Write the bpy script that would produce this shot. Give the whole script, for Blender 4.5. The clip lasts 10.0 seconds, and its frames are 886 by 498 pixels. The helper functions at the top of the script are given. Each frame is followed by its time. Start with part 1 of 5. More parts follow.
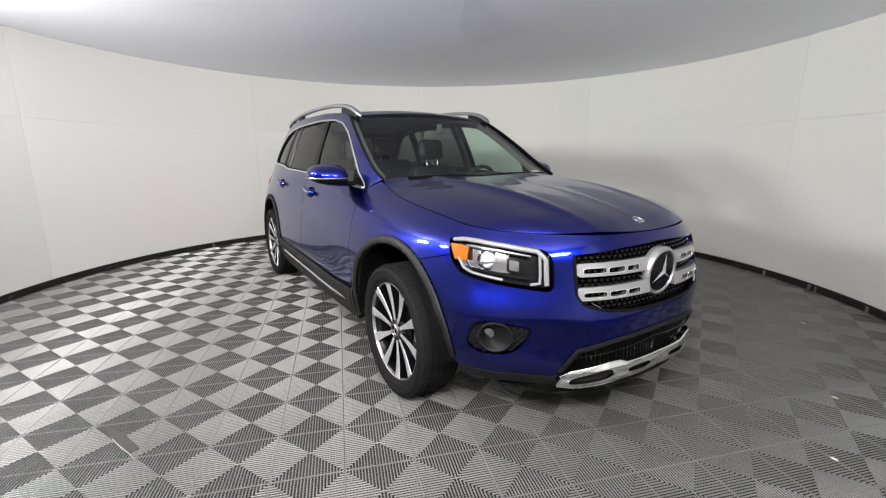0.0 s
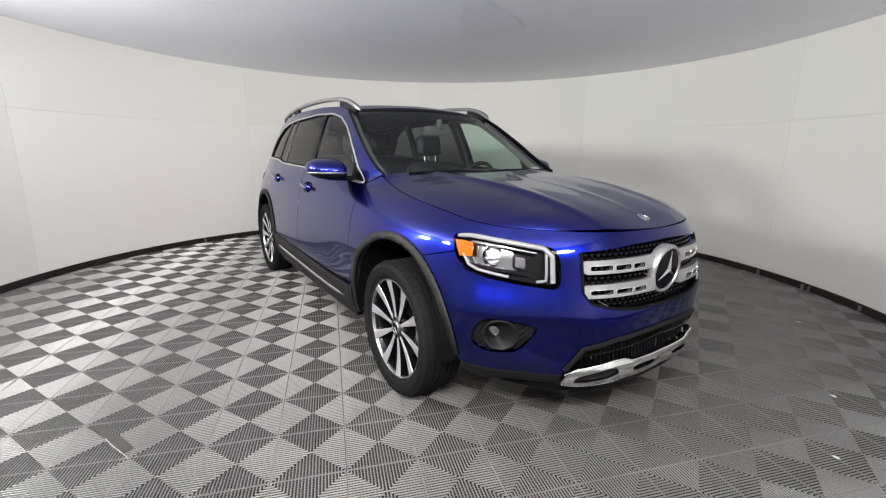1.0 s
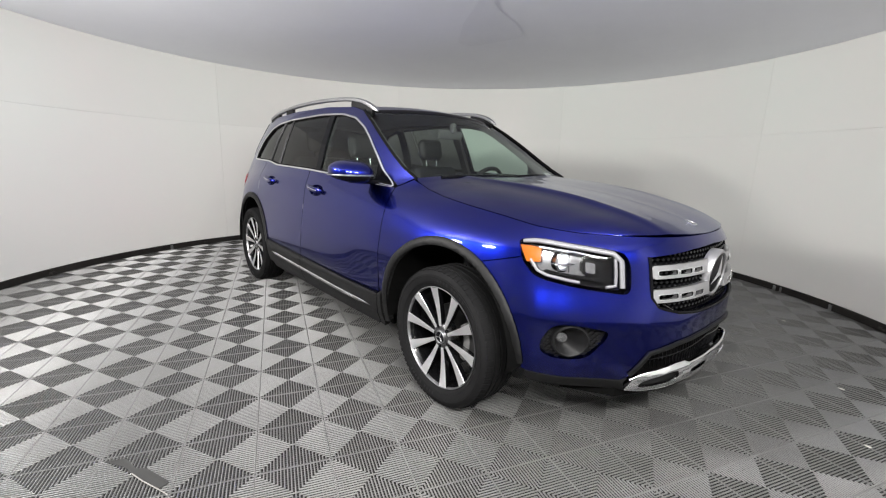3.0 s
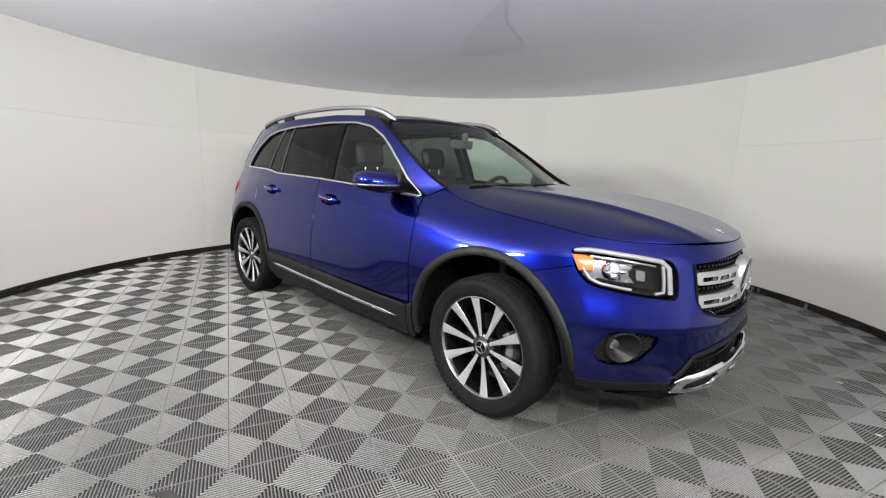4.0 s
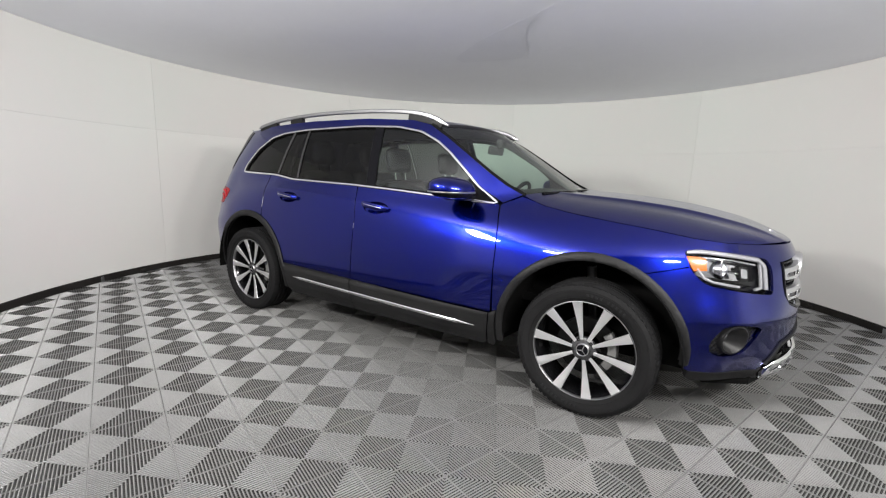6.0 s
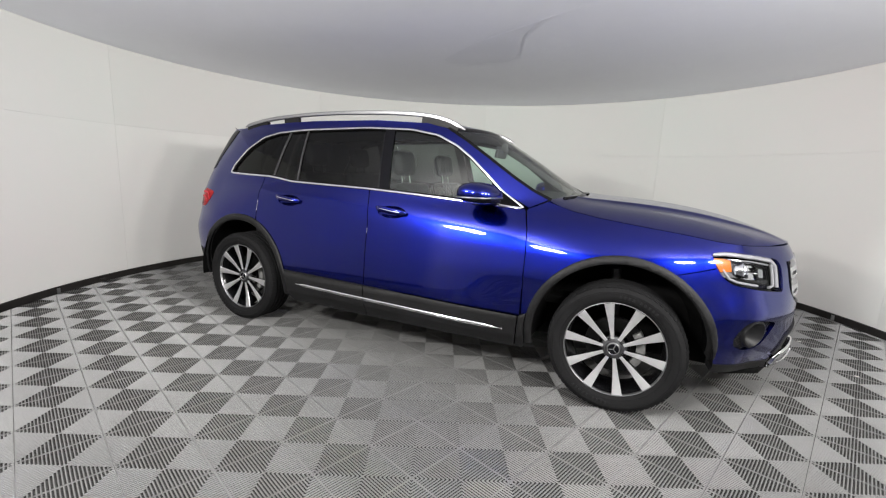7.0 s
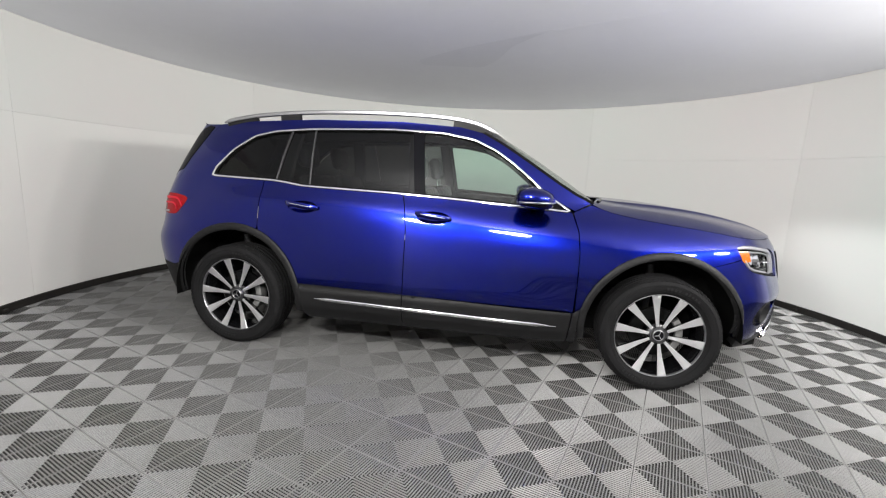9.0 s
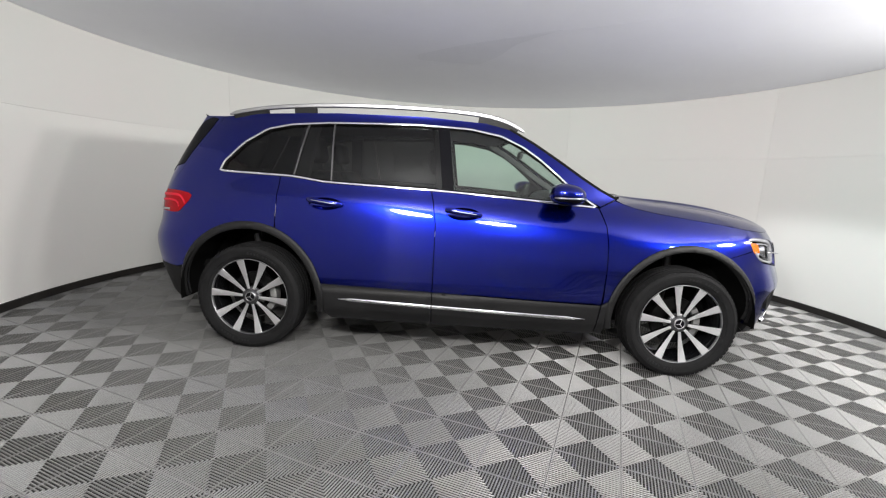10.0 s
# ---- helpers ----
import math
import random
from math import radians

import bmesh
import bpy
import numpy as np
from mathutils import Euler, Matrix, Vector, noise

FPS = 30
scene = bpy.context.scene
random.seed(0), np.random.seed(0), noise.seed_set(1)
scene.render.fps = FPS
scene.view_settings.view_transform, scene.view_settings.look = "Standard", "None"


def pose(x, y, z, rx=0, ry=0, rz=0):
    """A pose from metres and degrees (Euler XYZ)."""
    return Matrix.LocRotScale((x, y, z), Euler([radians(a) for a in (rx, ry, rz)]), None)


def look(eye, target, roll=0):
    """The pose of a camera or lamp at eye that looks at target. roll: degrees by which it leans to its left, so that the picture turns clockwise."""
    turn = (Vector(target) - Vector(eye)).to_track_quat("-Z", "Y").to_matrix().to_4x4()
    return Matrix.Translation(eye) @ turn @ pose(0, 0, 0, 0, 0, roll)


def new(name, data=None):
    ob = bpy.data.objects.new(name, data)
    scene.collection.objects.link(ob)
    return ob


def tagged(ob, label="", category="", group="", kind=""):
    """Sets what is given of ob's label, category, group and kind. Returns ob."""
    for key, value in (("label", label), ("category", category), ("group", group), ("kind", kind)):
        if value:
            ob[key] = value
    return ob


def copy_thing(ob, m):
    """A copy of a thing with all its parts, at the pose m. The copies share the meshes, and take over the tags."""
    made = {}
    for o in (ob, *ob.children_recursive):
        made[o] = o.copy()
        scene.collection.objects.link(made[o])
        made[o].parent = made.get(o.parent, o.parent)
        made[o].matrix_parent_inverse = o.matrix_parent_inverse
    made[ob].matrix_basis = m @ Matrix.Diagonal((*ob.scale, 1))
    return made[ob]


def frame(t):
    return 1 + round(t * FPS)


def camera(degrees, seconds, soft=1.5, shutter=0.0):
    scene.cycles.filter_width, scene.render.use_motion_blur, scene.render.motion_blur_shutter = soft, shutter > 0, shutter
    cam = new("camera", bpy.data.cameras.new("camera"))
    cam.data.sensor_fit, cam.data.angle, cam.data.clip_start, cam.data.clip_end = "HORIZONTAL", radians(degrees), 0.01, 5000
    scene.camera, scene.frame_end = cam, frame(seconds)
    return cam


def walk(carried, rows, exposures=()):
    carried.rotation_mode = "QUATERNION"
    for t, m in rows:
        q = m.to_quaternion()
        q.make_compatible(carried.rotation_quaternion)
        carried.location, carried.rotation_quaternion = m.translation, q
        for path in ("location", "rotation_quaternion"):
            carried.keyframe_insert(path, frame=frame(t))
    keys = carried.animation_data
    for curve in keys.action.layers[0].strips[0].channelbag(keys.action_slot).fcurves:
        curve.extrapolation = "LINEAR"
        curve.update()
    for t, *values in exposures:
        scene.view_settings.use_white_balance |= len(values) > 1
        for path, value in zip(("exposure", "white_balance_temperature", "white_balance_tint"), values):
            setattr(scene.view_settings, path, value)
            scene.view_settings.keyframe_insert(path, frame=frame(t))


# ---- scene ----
cam = camera(92.4, 10.0, soft=1.2)
PATH = [
    (0, (3.326, -1.825, 1.264), (1.691, -0.758, 0.832), 0.0),
    (0.5, (3.31, -1.828, 1.259), (1.685, -0.748, 0.816), 0.3),
    (1, (3.27, -1.856, 1.251), (1.659, -0.756, 0.808), 0.7),
    (1.5, (3.211, -1.922, 1.241), (1.623, -0.788, 0.801), 1.0),
    (2, (3.143, -2.013, 1.231), (1.588, -0.835, 0.791), 1.3),
    (2.5, (3.04, -2.094, 1.224), (1.522, -0.866, 0.794), 1.6),
    (4, (2.655, -2.483, 1.23), (1.297, -1.063, 0.856), 2.1),
    (4.5, (2.484, -2.623, 1.227), (1.194, -1.14, 0.857), 2.0),
    (5, (2.29, -2.778, 1.217), (1.071, -1.234, 0.859), 1.9),
    (5.5, (2.118, -2.918, 1.206), (0.971, -1.317, 0.857), 1.9),
    (6, (1.904, -3.031, 1.22), (0.848, -1.368, 0.873), 2.1),
    (7.5, (1.243, -3.35, 1.254), (0.542, -1.51, 0.907), 2.6),
    (8, (0.98, -3.434, 1.248), (0.416, -1.545, 0.913), 2.7),
    (8.5, (0.73, -3.51, 1.235), (0.291, -1.587, 0.9), 2.7),
    (9, (0.487, -3.539, 1.247), (0.174, -1.593, 0.91), 2.7),
    (9.5, (0.248, -3.571, 1.238), (0.062, -1.608, 0.903), 2.9),
    (10, (-0.018, -3.579, 1.215), (-0.103, -1.609, 0.877), 2.9),
]
walk(cam, [(t, look(eye, target, roll)) for t, eye, target, roll in PATH])

# ---- world and light ----
world = bpy.data.worlds.new("world")
world.use_nodes = True
world.node_tree.nodes["Background"].inputs["Color"].default_value = (0.9, 0.95, 1.0, 1)
world.node_tree.nodes["Background"].inputs["Strength"].default_value = 0.01
scene.world = world
scene.view_settings.exposure = 0.0

ROOM = Vector((0.07, 0.10, 0.0))
ROOM_R, ROOM_H = 3.68, 2.37
ARC_FROM, ARC_TO = -1.0, 253.0      # the round wall, in degrees; the rest is the open bay that the camera moves in
BAY_R = 4.7
KEY_POWER = 82.0
# five fixed lamps stand for two travelling with the camera; -17 is added fill
LED_SPOTS = [(-17, 3.95, 2.0, 0.40), (-32, 3.95, 2.0, 0.9), (-46, 3.95, 2.0, 0.75), (-84, 3.95, 2.15, 0.9), (-101, 3.72, 2.05, 1.25)]


def polar(deg, r, z=0.0):
    return ROOM + Vector((r * math.cos(radians(deg)), r * math.sin(radians(deg)), z))


# ---- materials ----
def mat(name, colour, rough=0.5, metal=0.0, **more):
    m = bpy.data.materials.new(name)
    m.use_nodes = True
    b = m.node_tree.nodes["Principled BSDF"]
    b.inputs["Base Color"].default_value = (*colour, 1)
    b.inputs["Roughness"].default_value = rough
    b.inputs["Metallic"].default_value = metal
    for k, v in more.items():
        b.inputs[k.replace("_", " ")].default_value = v
    return m


def node(m, kind, **values):
    n = m.node_tree.nodes.new(kind)
    for k, v in values.items():
        n.inputs[k.replace("_", " ")].default_value = v
    return n


def link(m, a, b):
    m.node_tree.links.new(a, b)


def coords(m, scale=(1, 1, 1)):
    c = m.node_tree.nodes.new("ShaderNodeTexCoord")
    p = node(m, "ShaderNodeMapping", Scale=scale)
    link(m, c.outputs["Object"], p.inputs["Vector"])
    return p.outputs["Vector"]


def vary(m, a, b, scales=(3.0, 40.0), weights=(0.6, 0.4), stretch=(1, 1, 1), rough=None, bump=0.0, bump_scale=None):
    """Base colour between a and b by noise at two scales; roughness and relief by the same noise."""
    bsdf = m.node_tree.nodes["Principled BSDF"]
    v = coords(m, stretch)
    outs = []
    for s in scales:
        n = node(m, "ShaderNodeTexNoise", Scale=s, Detail=5.0, Roughness=0.6)
        link(m, v, n.inputs["Vector"])
        outs.append(n.outputs["Fac"])
    mul = m.node_tree.nodes.new("ShaderNodeMath")
    mul.operation = "MULTIPLY"
    mul.inputs[1].default_value = weights[1]
    link(m, outs[1], mul.inputs[0])
    add = m.node_tree.nodes.new("ShaderNodeMath")
    add.operation = "MULTIPLY_ADD"
    add.inputs[1].default_value = weights[0]
    link(m, outs[0], add.inputs[0])
    link(m, mul.outputs[0], add.inputs[2])
    ramp = m.node_tree.nodes.new("ShaderNodeValToRGB")
    ramp.color_ramp.elements[0].position, ramp.color_ramp.elements[1].position = 0.3, 0.7
    ramp.color_ramp.elements[0].color, ramp.color_ramp.elements[1].color = (*a, 1), (*b, 1)
    link(m, add.outputs[0], ramp.inputs["Fac"])
    link(m, ramp.outputs["Color"], bsdf.inputs["Base Color"])
    if rough:
        r = node(m, "ShaderNodeMapRange", To_Min=rough[0], To_Max=rough[1])
        r.inputs["From Min"].default_value, r.inputs["From Max"].default_value = 0.3, 0.7
        link(m, add.outputs[0], r.inputs["Value"])
        link(m, r.outputs["Result"], bsdf.inputs["Roughness"])
    if bump:
        h = outs[1]
        if bump_scale:
            n = node(m, "ShaderNodeTexNoise", Scale=bump_scale, Detail=3.0)
            link(m, v, n.inputs["Vector"])
            h = n.outputs["Fac"]
        bn = node(m, "ShaderNodeBump", Strength=bump, Distance=0.002)
        link(m, h, bn.inputs["Height"])
        link(m, bn.outputs["Normal"], bsdf.inputs["Normal"])
    return m


def glow(name, colour, strength):
    m = mat(name, tuple(0.2 * c for c in colour), 0.3)
    b = m.node_tree.nodes["Principled BSDF"]
    b.inputs["Emission Color"].default_value = (*colour, 1)
    b.inputs["Emission Strength"].default_value = strength
    return m


def pane(name, tint, gloss=1.5):
    m = bpy.data.materials.new(name)
    m.use_nodes = True
    nt = m.node_tree
    nt.nodes.clear()
    o, mix = nt.nodes.new("ShaderNodeOutputMaterial"), nt.nodes.new("ShaderNodeMixShader")
    tr, gl = nt.nodes.new("ShaderNodeBsdfTransparent"), nt.nodes.new("ShaderNodeBsdfGlossy")
    fr = nt.nodes.new("ShaderNodeLayerWeight")
    pw, ma = nt.nodes.new("ShaderNodeMath"), nt.nodes.new("ShaderNodeMath")
    pw.operation, ma.operation = "POWER", "MULTIPLY_ADD"
    pw.inputs[1].default_value = 5.0
    f0 = ((gloss - 1) / (gloss + 1)) ** 2
    ma.inputs[1].default_value, ma.inputs[2].default_value = 0.85 * min(1.0, f0 / 0.03), f0
    tr.inputs["Color"].default_value = (*tint, 1)
    gl.inputs["Roughness"].default_value = 0.01
    link(m, fr.outputs["Facing"], pw.inputs[0])
    link(m, pw.outputs[0], ma.inputs[0])
    link(m, ma.outputs[0], mix.inputs[0])
    link(m, tr.outputs[0], mix.inputs[1])
    link(m, gl.outputs[0], mix.inputs[2])
    link(m, mix.outputs[0], o.inputs["Surface"])
    return m


WALL = vary(mat("white_wall_panel", (0.8, 0.79, 0.77), 0.55), (0.642, 0.612, 0.598), (0.602, 0.632, 0.600), (0.45, 14.0), (0.75, 0.25), rough=(0.45, 0.65), bump=0.05, bump_scale=60)


def piece_tone(m, lo, hi):
    """A slight difference of tone from piece to piece."""
    bsdf = m.node_tree.nodes["Principled BSDF"]
    src = bsdf.inputs["Base Color"].links[0].from_socket
    info = m.node_tree.nodes.new("ShaderNodeObjectInfo")
    r = node(m, "ShaderNodeMapRange", To_Min=lo, To_Max=hi)
    h = m.node_tree.nodes.new("ShaderNodeHueSaturation")
    link(m, info.outputs["Random"], r.inputs["Value"])
    link(m, r.outputs["Result"], h.inputs["Value"])
    link(m, src, h.inputs["Color"])
    link(m, h.outputs["Color"], bsdf.inputs["Base Color"])


piece_tone(WALL, 0.95, 1.03)
CEILING = vary(mat("grey_ceiling_cloth", (0.6, 0.6, 0.63), 0.6), (0.825, 0.84, 0.89), (0.885, 0.90, 0.945), (0.5, 9.0), (0.8, 0.2), rough=(0.45, 0.6), bump=0.05, bump_scale=40)
CEILING_PATCH = vary(mat("ceiling_patch", (0.6, 0.6, 0.63), 0.55), (0.775, 0.79, 0.84), (0.835, 0.85, 0.895), (0.8, 9.0), (0.8, 0.2))
BASE = vary(mat("black_baseboard", (0.012, 0.011, 0.01), 0.5, Specular_IOR_Level=0.3), (0.008, 0.007, 0.007), (0.02, 0.018, 0.016), (2.0, 30.0))
TILE = vary(mat("grey_rib_plastic", (0.3, 0.3, 0.29), 0.45, Specular_IOR_Level=1.0, IOR=1.72), (0.098, 0.098, 0.0965), (0.150, 0.150, 0.148), (1.2, 30.0), (0.6, 0.4), rough=(0.26, 0.38), bump=0.1, bump_scale=300)
UNDER = vary(mat("dark_subfloor", (0.02, 0.02, 0.02), 0.8), (0.006, 0.006, 0.006), (0.014, 0.014, 0.013), (2.0, 40.0))
PAINT = mat("blue_metallic_paint", (0.0016, 0.0062, 0.160), 0.25, 1.0, Coat_Weight=0.6, Coat_Roughness=0.02)
PLASTIC = vary(mat("black_grained_plastic", (0.03, 0.03, 0.032), 0.5, Specular_IOR_Level=0.18), (0.005, 0.005, 0.0053), (0.009, 0.009, 0.0094), (4.0, 60.0), rough=(0.46, 0.6), bump=0.15, bump_scale=500)
GLOSS_BLACK = mat("gloss_black", (0.004, 0.004, 0.005), 0.12, Specular_IOR_Level=0.06)
GRILLE_BLACK = mat("grille_gloss_black", (0.0025, 0.0025, 0.003), 0.2, Specular_IOR_Level=0.22)
MATT_BLACK = vary(mat("matt_black", (0.01, 0.01, 0.01), 0.7, Specular_IOR_Level=0.08), (0.0015, 0.0015, 0.0015), (0.003, 0.003, 0.003), (5.0, 40.0))
CHROME = mat("chrome", (0.82, 0.82, 0.83), 0.05, 1.0)
SATIN = mat("satin_silver", (0.38, 0.38, 0.39), 0.38, 1.0)
SILVER_PAINT = mat("silver_painted_bar", (0.32, 0.32, 0.33), 0.34, 0.75, Coat_Weight=0.5)
MACHINED = mat("machined_aluminium", (0.93, 0.93, 0.94), 0.36, 1.0)
RIM_BLACK = mat("rim_gloss_black", (0.004, 0.004, 0.0045), 0.15, 0.0, Specular_IOR_Level=0.3)
RUBBER = vary(mat("tyre_rubber", (0.025, 0.025, 0.025), 0.7, Specular_IOR_Level=0.04), (0.0065, 0.0065, 0.0068), (0.012, 0.012, 0.0124), (6.0, 90.0), rough=(0.6, 0.8), bump=0.2, bump_scale=400)
HUB_SILVER = mat("hub_silver", (0.11, 0.11, 0.115), 0.35, 0.9)
STEEL = vary(mat("brake_steel", (0.3, 0.29, 0.28), 0.4, 0.9), (0.010, 0.010, 0.010), (0.022, 0.022, 0.022), (8.0, 120.0))
GLASS = pane("clear_green_glass", (0.74, 0.87, 0.80), 1.62)
PRIVACY = pane("dark_privacy_glass", (0.13, 0.134, 0.13), 1.47)
SHIELD = pane("windscreen_glass", (0.76, 0.87, 0.81), 1.55)
LENS = pane("clear_lamp_lens", (0.93, 0.93, 0.94), 1.18)
RED_LENS = mat("red_lamp_lens", (0.20, 0.001, 0.004), 0.2, 0.0, Specular_IOR_Level=0.12)
RED_BAR = mat("red_lamp_bar", (0.45, 0.012, 0.028), 0.35, 0.0, Specular_IOR_Level=0.1)
AMBER = mat("amber_reflector", (0.30, 0.075, 0.003), 0.25, 0.0, Coat_Weight=0.2, Specular_IOR_Level=0.2)
LAMP_SILVER = mat("lamp_reflector", (0.5, 0.5, 0.52), 0.15, 1.0)
LAMP_DARK = mat("lamp_bezel", (0.005, 0.005, 0.0055), 0.25, 0.0, Specular_IOR_Level=0.18)
FUNNEL = mat("satin_grey_funnel", (0.007, 0.007, 0.0075), 0.4, 0.0, Specular_IOR_Level=0.16)
CALIPER = vary(mat("cast_caliper", (0.3, 0.3, 0.3), 0.45, 0.7), (0.22, 0.22, 0.22), (0.34, 0.34, 0.33), (8.0, 90.0))
RUBBER_MARK = mat("rubber_mark", (0.011, 0.011, 0.0115), 0.5, Specular_IOR_Level=0.1)
DARK_TRIM = mat("dark_satin_trim", (0.07, 0.07, 0.073), 0.4, 0.8)
DRL = glow("daytime_light", (1.0, 1.0, 1.0), 0.05)
DRL.node_tree.nodes["Principled BSDF"].inputs["Base Color"].default_value = (0.16, 0.16, 0.17, 1)
BEAM = glow("projector_light", (0.95, 0.98, 1.0), 1.2)
LEATHER = vary(mat("black_leather", (0.02, 0.02, 0.021), 0.5, Specular_IOR_Level=0.2), (0.007, 0.007, 0.0075), (0.013, 0.013, 0.0135), (6.0, 80.0), bump=0.2, bump_scale=250)
LINER = vary(mat("grey_headliner", (0.22, 0.22, 0.21), 0.9), (0.05, 0.05, 0.05), (0.07, 0.07, 0.07), (4.0, 90.0))
TAPE = vary(mat("dark_grey_tape", (0.05, 0.05, 0.048), 0.5), (0.014, 0.014, 0.0135), (0.026, 0.026, 0.025), (6.0, 60.0), rough=(0.4, 0.6))
BACKING = mat("pale_backing", (0.24, 0.235, 0.22), 0.6)
DEBRIS = mat("white_scrap", (0.6, 0.585, 0.55), 0.6)
PANEL_LIGHT = glow("led_panel_face", (1.0, 0.985, 0.96), 9.0)


# ---- mesh helpers ----
def link_mesh(name, verts, faces, material, parent=None, label="", normals=None, smooth=True):
    me = bpy.data.meshes.new(name)
    me.from_pydata([tuple(map(float, v)) for v in verts], [], [tuple(int(i) for i in f) for f in faces])
    me.materials.append(material)
    if smooth:
        me.shade_smooth()
    if normals is not None:
        me.normals_split_custom_set_from_vertices([tuple(map(float, n)) for n in normals])
    ob = new(name, me)
    if parent is not None:
        ob.parent = parent
    if label:
        tagged(ob, label)
    return ob


def part(name, bm, material, parent=None, label="", smooth=True, sharp=35):
    """Links a bmesh as one mesh object under a thing or a part."""
    bmesh.ops.recalc_face_normals(bm, faces=bm.faces)
    me = bpy.data.meshes.new(name)
    bm.to_mesh(me)
    bm.free()
    me.materials.append(material)
    if smooth:
        me.shade_smooth()
        me.set_sharp_from_angle(angle=radians(sharp))
    ob = new(name, me)
    if parent is not None:
        ob.parent = parent
    if label:
        tagged(ob, label)
    return ob


def thing(name, place, label, category, group="", kind=""):
    ob = new(name)
    ob.empty_display_size = 0.1
    ob.matrix_basis = place
    return tagged(ob, label, category, group, kind)


def box(bm, size, m=None, bevel=0.0, seg=2):
    made = bmesh.ops.create_cube(bm, size=1.0, matrix=(m or Matrix()) @ Matrix.Diagonal((*size, 1)))
    if bevel:
        es = {e for v in made["verts"] for e in v.link_edges}
        bmesh.ops.bevel(bm, geom=list(es), offset=bevel, segments=seg, affect="EDGES", profile=0.5)
    return bm


def lathe(bm, profile, seg=64, m=None, close=False):
    """Turns a profile of (radius, along y) about the y axis."""
    m = m or Matrix()
    rings = []
    for k in range(seg):
        a = 2 * math.pi * k / seg
        rings.append([bm.verts.new(m @ Vector((r * math.cos(a), y, r * math.sin(a)))) for r, y in profile])
    n = len(profile)
    for k in range(seg):
        p, q = rings[k], rings[(k + 1) % seg]
        for i in range(n if close else n - 1):
            bm.faces.new((p[i], p[(i + 1) % n], q[(i + 1) % n], q[i]))
    return bm


def sweep(bm, points, ups, profile, closed=False, caps=True, scales=None):
    """Carries a closed profile of (across, up) along points."""
    pts = [Vector(p) for p in points]
    rings, n = [], len(pts)
    for i, p in enumerate(pts):
        a, b = (pts[(i - 1) % n], pts[(i + 1) % n]) if closed else (pts[max(i - 1, 0)], pts[min(i + 1, n - 1)])
        t = (b - a).normalized()
        up = Vector(ups[i]) if isinstance(ups, (list, np.ndarray)) else Vector(ups)
        side = t.cross(up).normalized()
        up = side.cross(t).normalized()
        s = scales[i] if scales is not None else 1.0
        rings.append([bm.verts.new(p + side * (x * s) + up * (y * s)) for x, y in profile])
    k = len(profile)
    for i in range(n if closed else n - 1):
        p, q = rings[i], rings[(i + 1) % n]
        for j in range(k):
            bm.faces.new((p[j], p[(j + 1) % k], q[(j + 1) % k], q[j]))
    if caps and not closed:
        bm.faces.new(rings[0][::-1])
        bm.faces.new(rings[-1])
    return bm


def oval(w, h, n=10, power=2.0):
    out = []
    for k in range(n):
        a = 2 * math.pi * k / n
        c, s = math.cos(a), math.sin(a)
        out.append((w / 2 * math.copysign(abs(c) ** (2 / power), c), h / 2 * math.copysign(abs(s) ** (2 / power), s)))
    return out


# body shape: plan outline, and inward offset by height
PLAN = [(-2.29, 0.0), (-2.283, -0.25), (-2.26, -0.47), (-2.2, -0.655), (-2.08, -0.78), (-1.88, -0.845), (-1.6, -0.89), (-1.2, -0.91), (-0.6, -0.915), (0.0, -0.915), (0.6, -0.915), (1.1, -0.915), (1.5, -0.908), (1.75, -0.88), (1.92, -0.825), (2.045, -0.745), (2.142, -0.62), (2.228, -0.49), (2.292, -0.35), (2.328, -0.19), (2.34, 0.0)]


def catmull(points, per):
    p = np.array(points, float)
    p = np.vstack([2 * p[0] - p[1], p, 2 * p[-1] - p[-2]])
    out = []
    for i in range(1, len(p) - 2):
        for k in range(per):
            t = k / per
            out.append(0.5 * (2 * p[i] + (p[i + 1] - p[i - 1]) * t + (2 * p[i - 1] - 5 * p[i] + 4 * p[i + 1] - p[i + 2]) * t * t + (3 * p[i] - p[i - 1] - 3 * p[i + 1] + p[i + 2]) * t ** 3))
    out.append(p[-2])
    return np.array(out)


PLAN_XY = catmull(PLAN, 12) * np.array([1, 1.022])
_k = np.hanning(27)[1:-1]
_k /= _k.sum()
_m = PLAN_XY * np.array([1, -1])
_loop = np.vstack([_m[12:0:-1], PLAN_XY, _m[-2:-14:-1]])      # carried on past the middle, so that the nose stays round
PLAN_XY = np.stack([np.convolve(_loop[:, i], _k, mode="valid") for i in (0, 1)], -1)
PLAN_U = np.concatenate([[0], np.cumsum(np.hypot(*np.diff(PLAN_XY, axis=0).T))])
PLAN_U -= np.interp(0.0, PLAN_XY[:, 0], PLAN_U)
PLAN_T = np.gradient(PLAN_XY, PLAN_U, axis=0)
PLAN_T /= np.hypot(*PLAN_T.T)[:, None]
U_REAR, U_FRONT = PLAN_U[0], PLAN_U[-1]

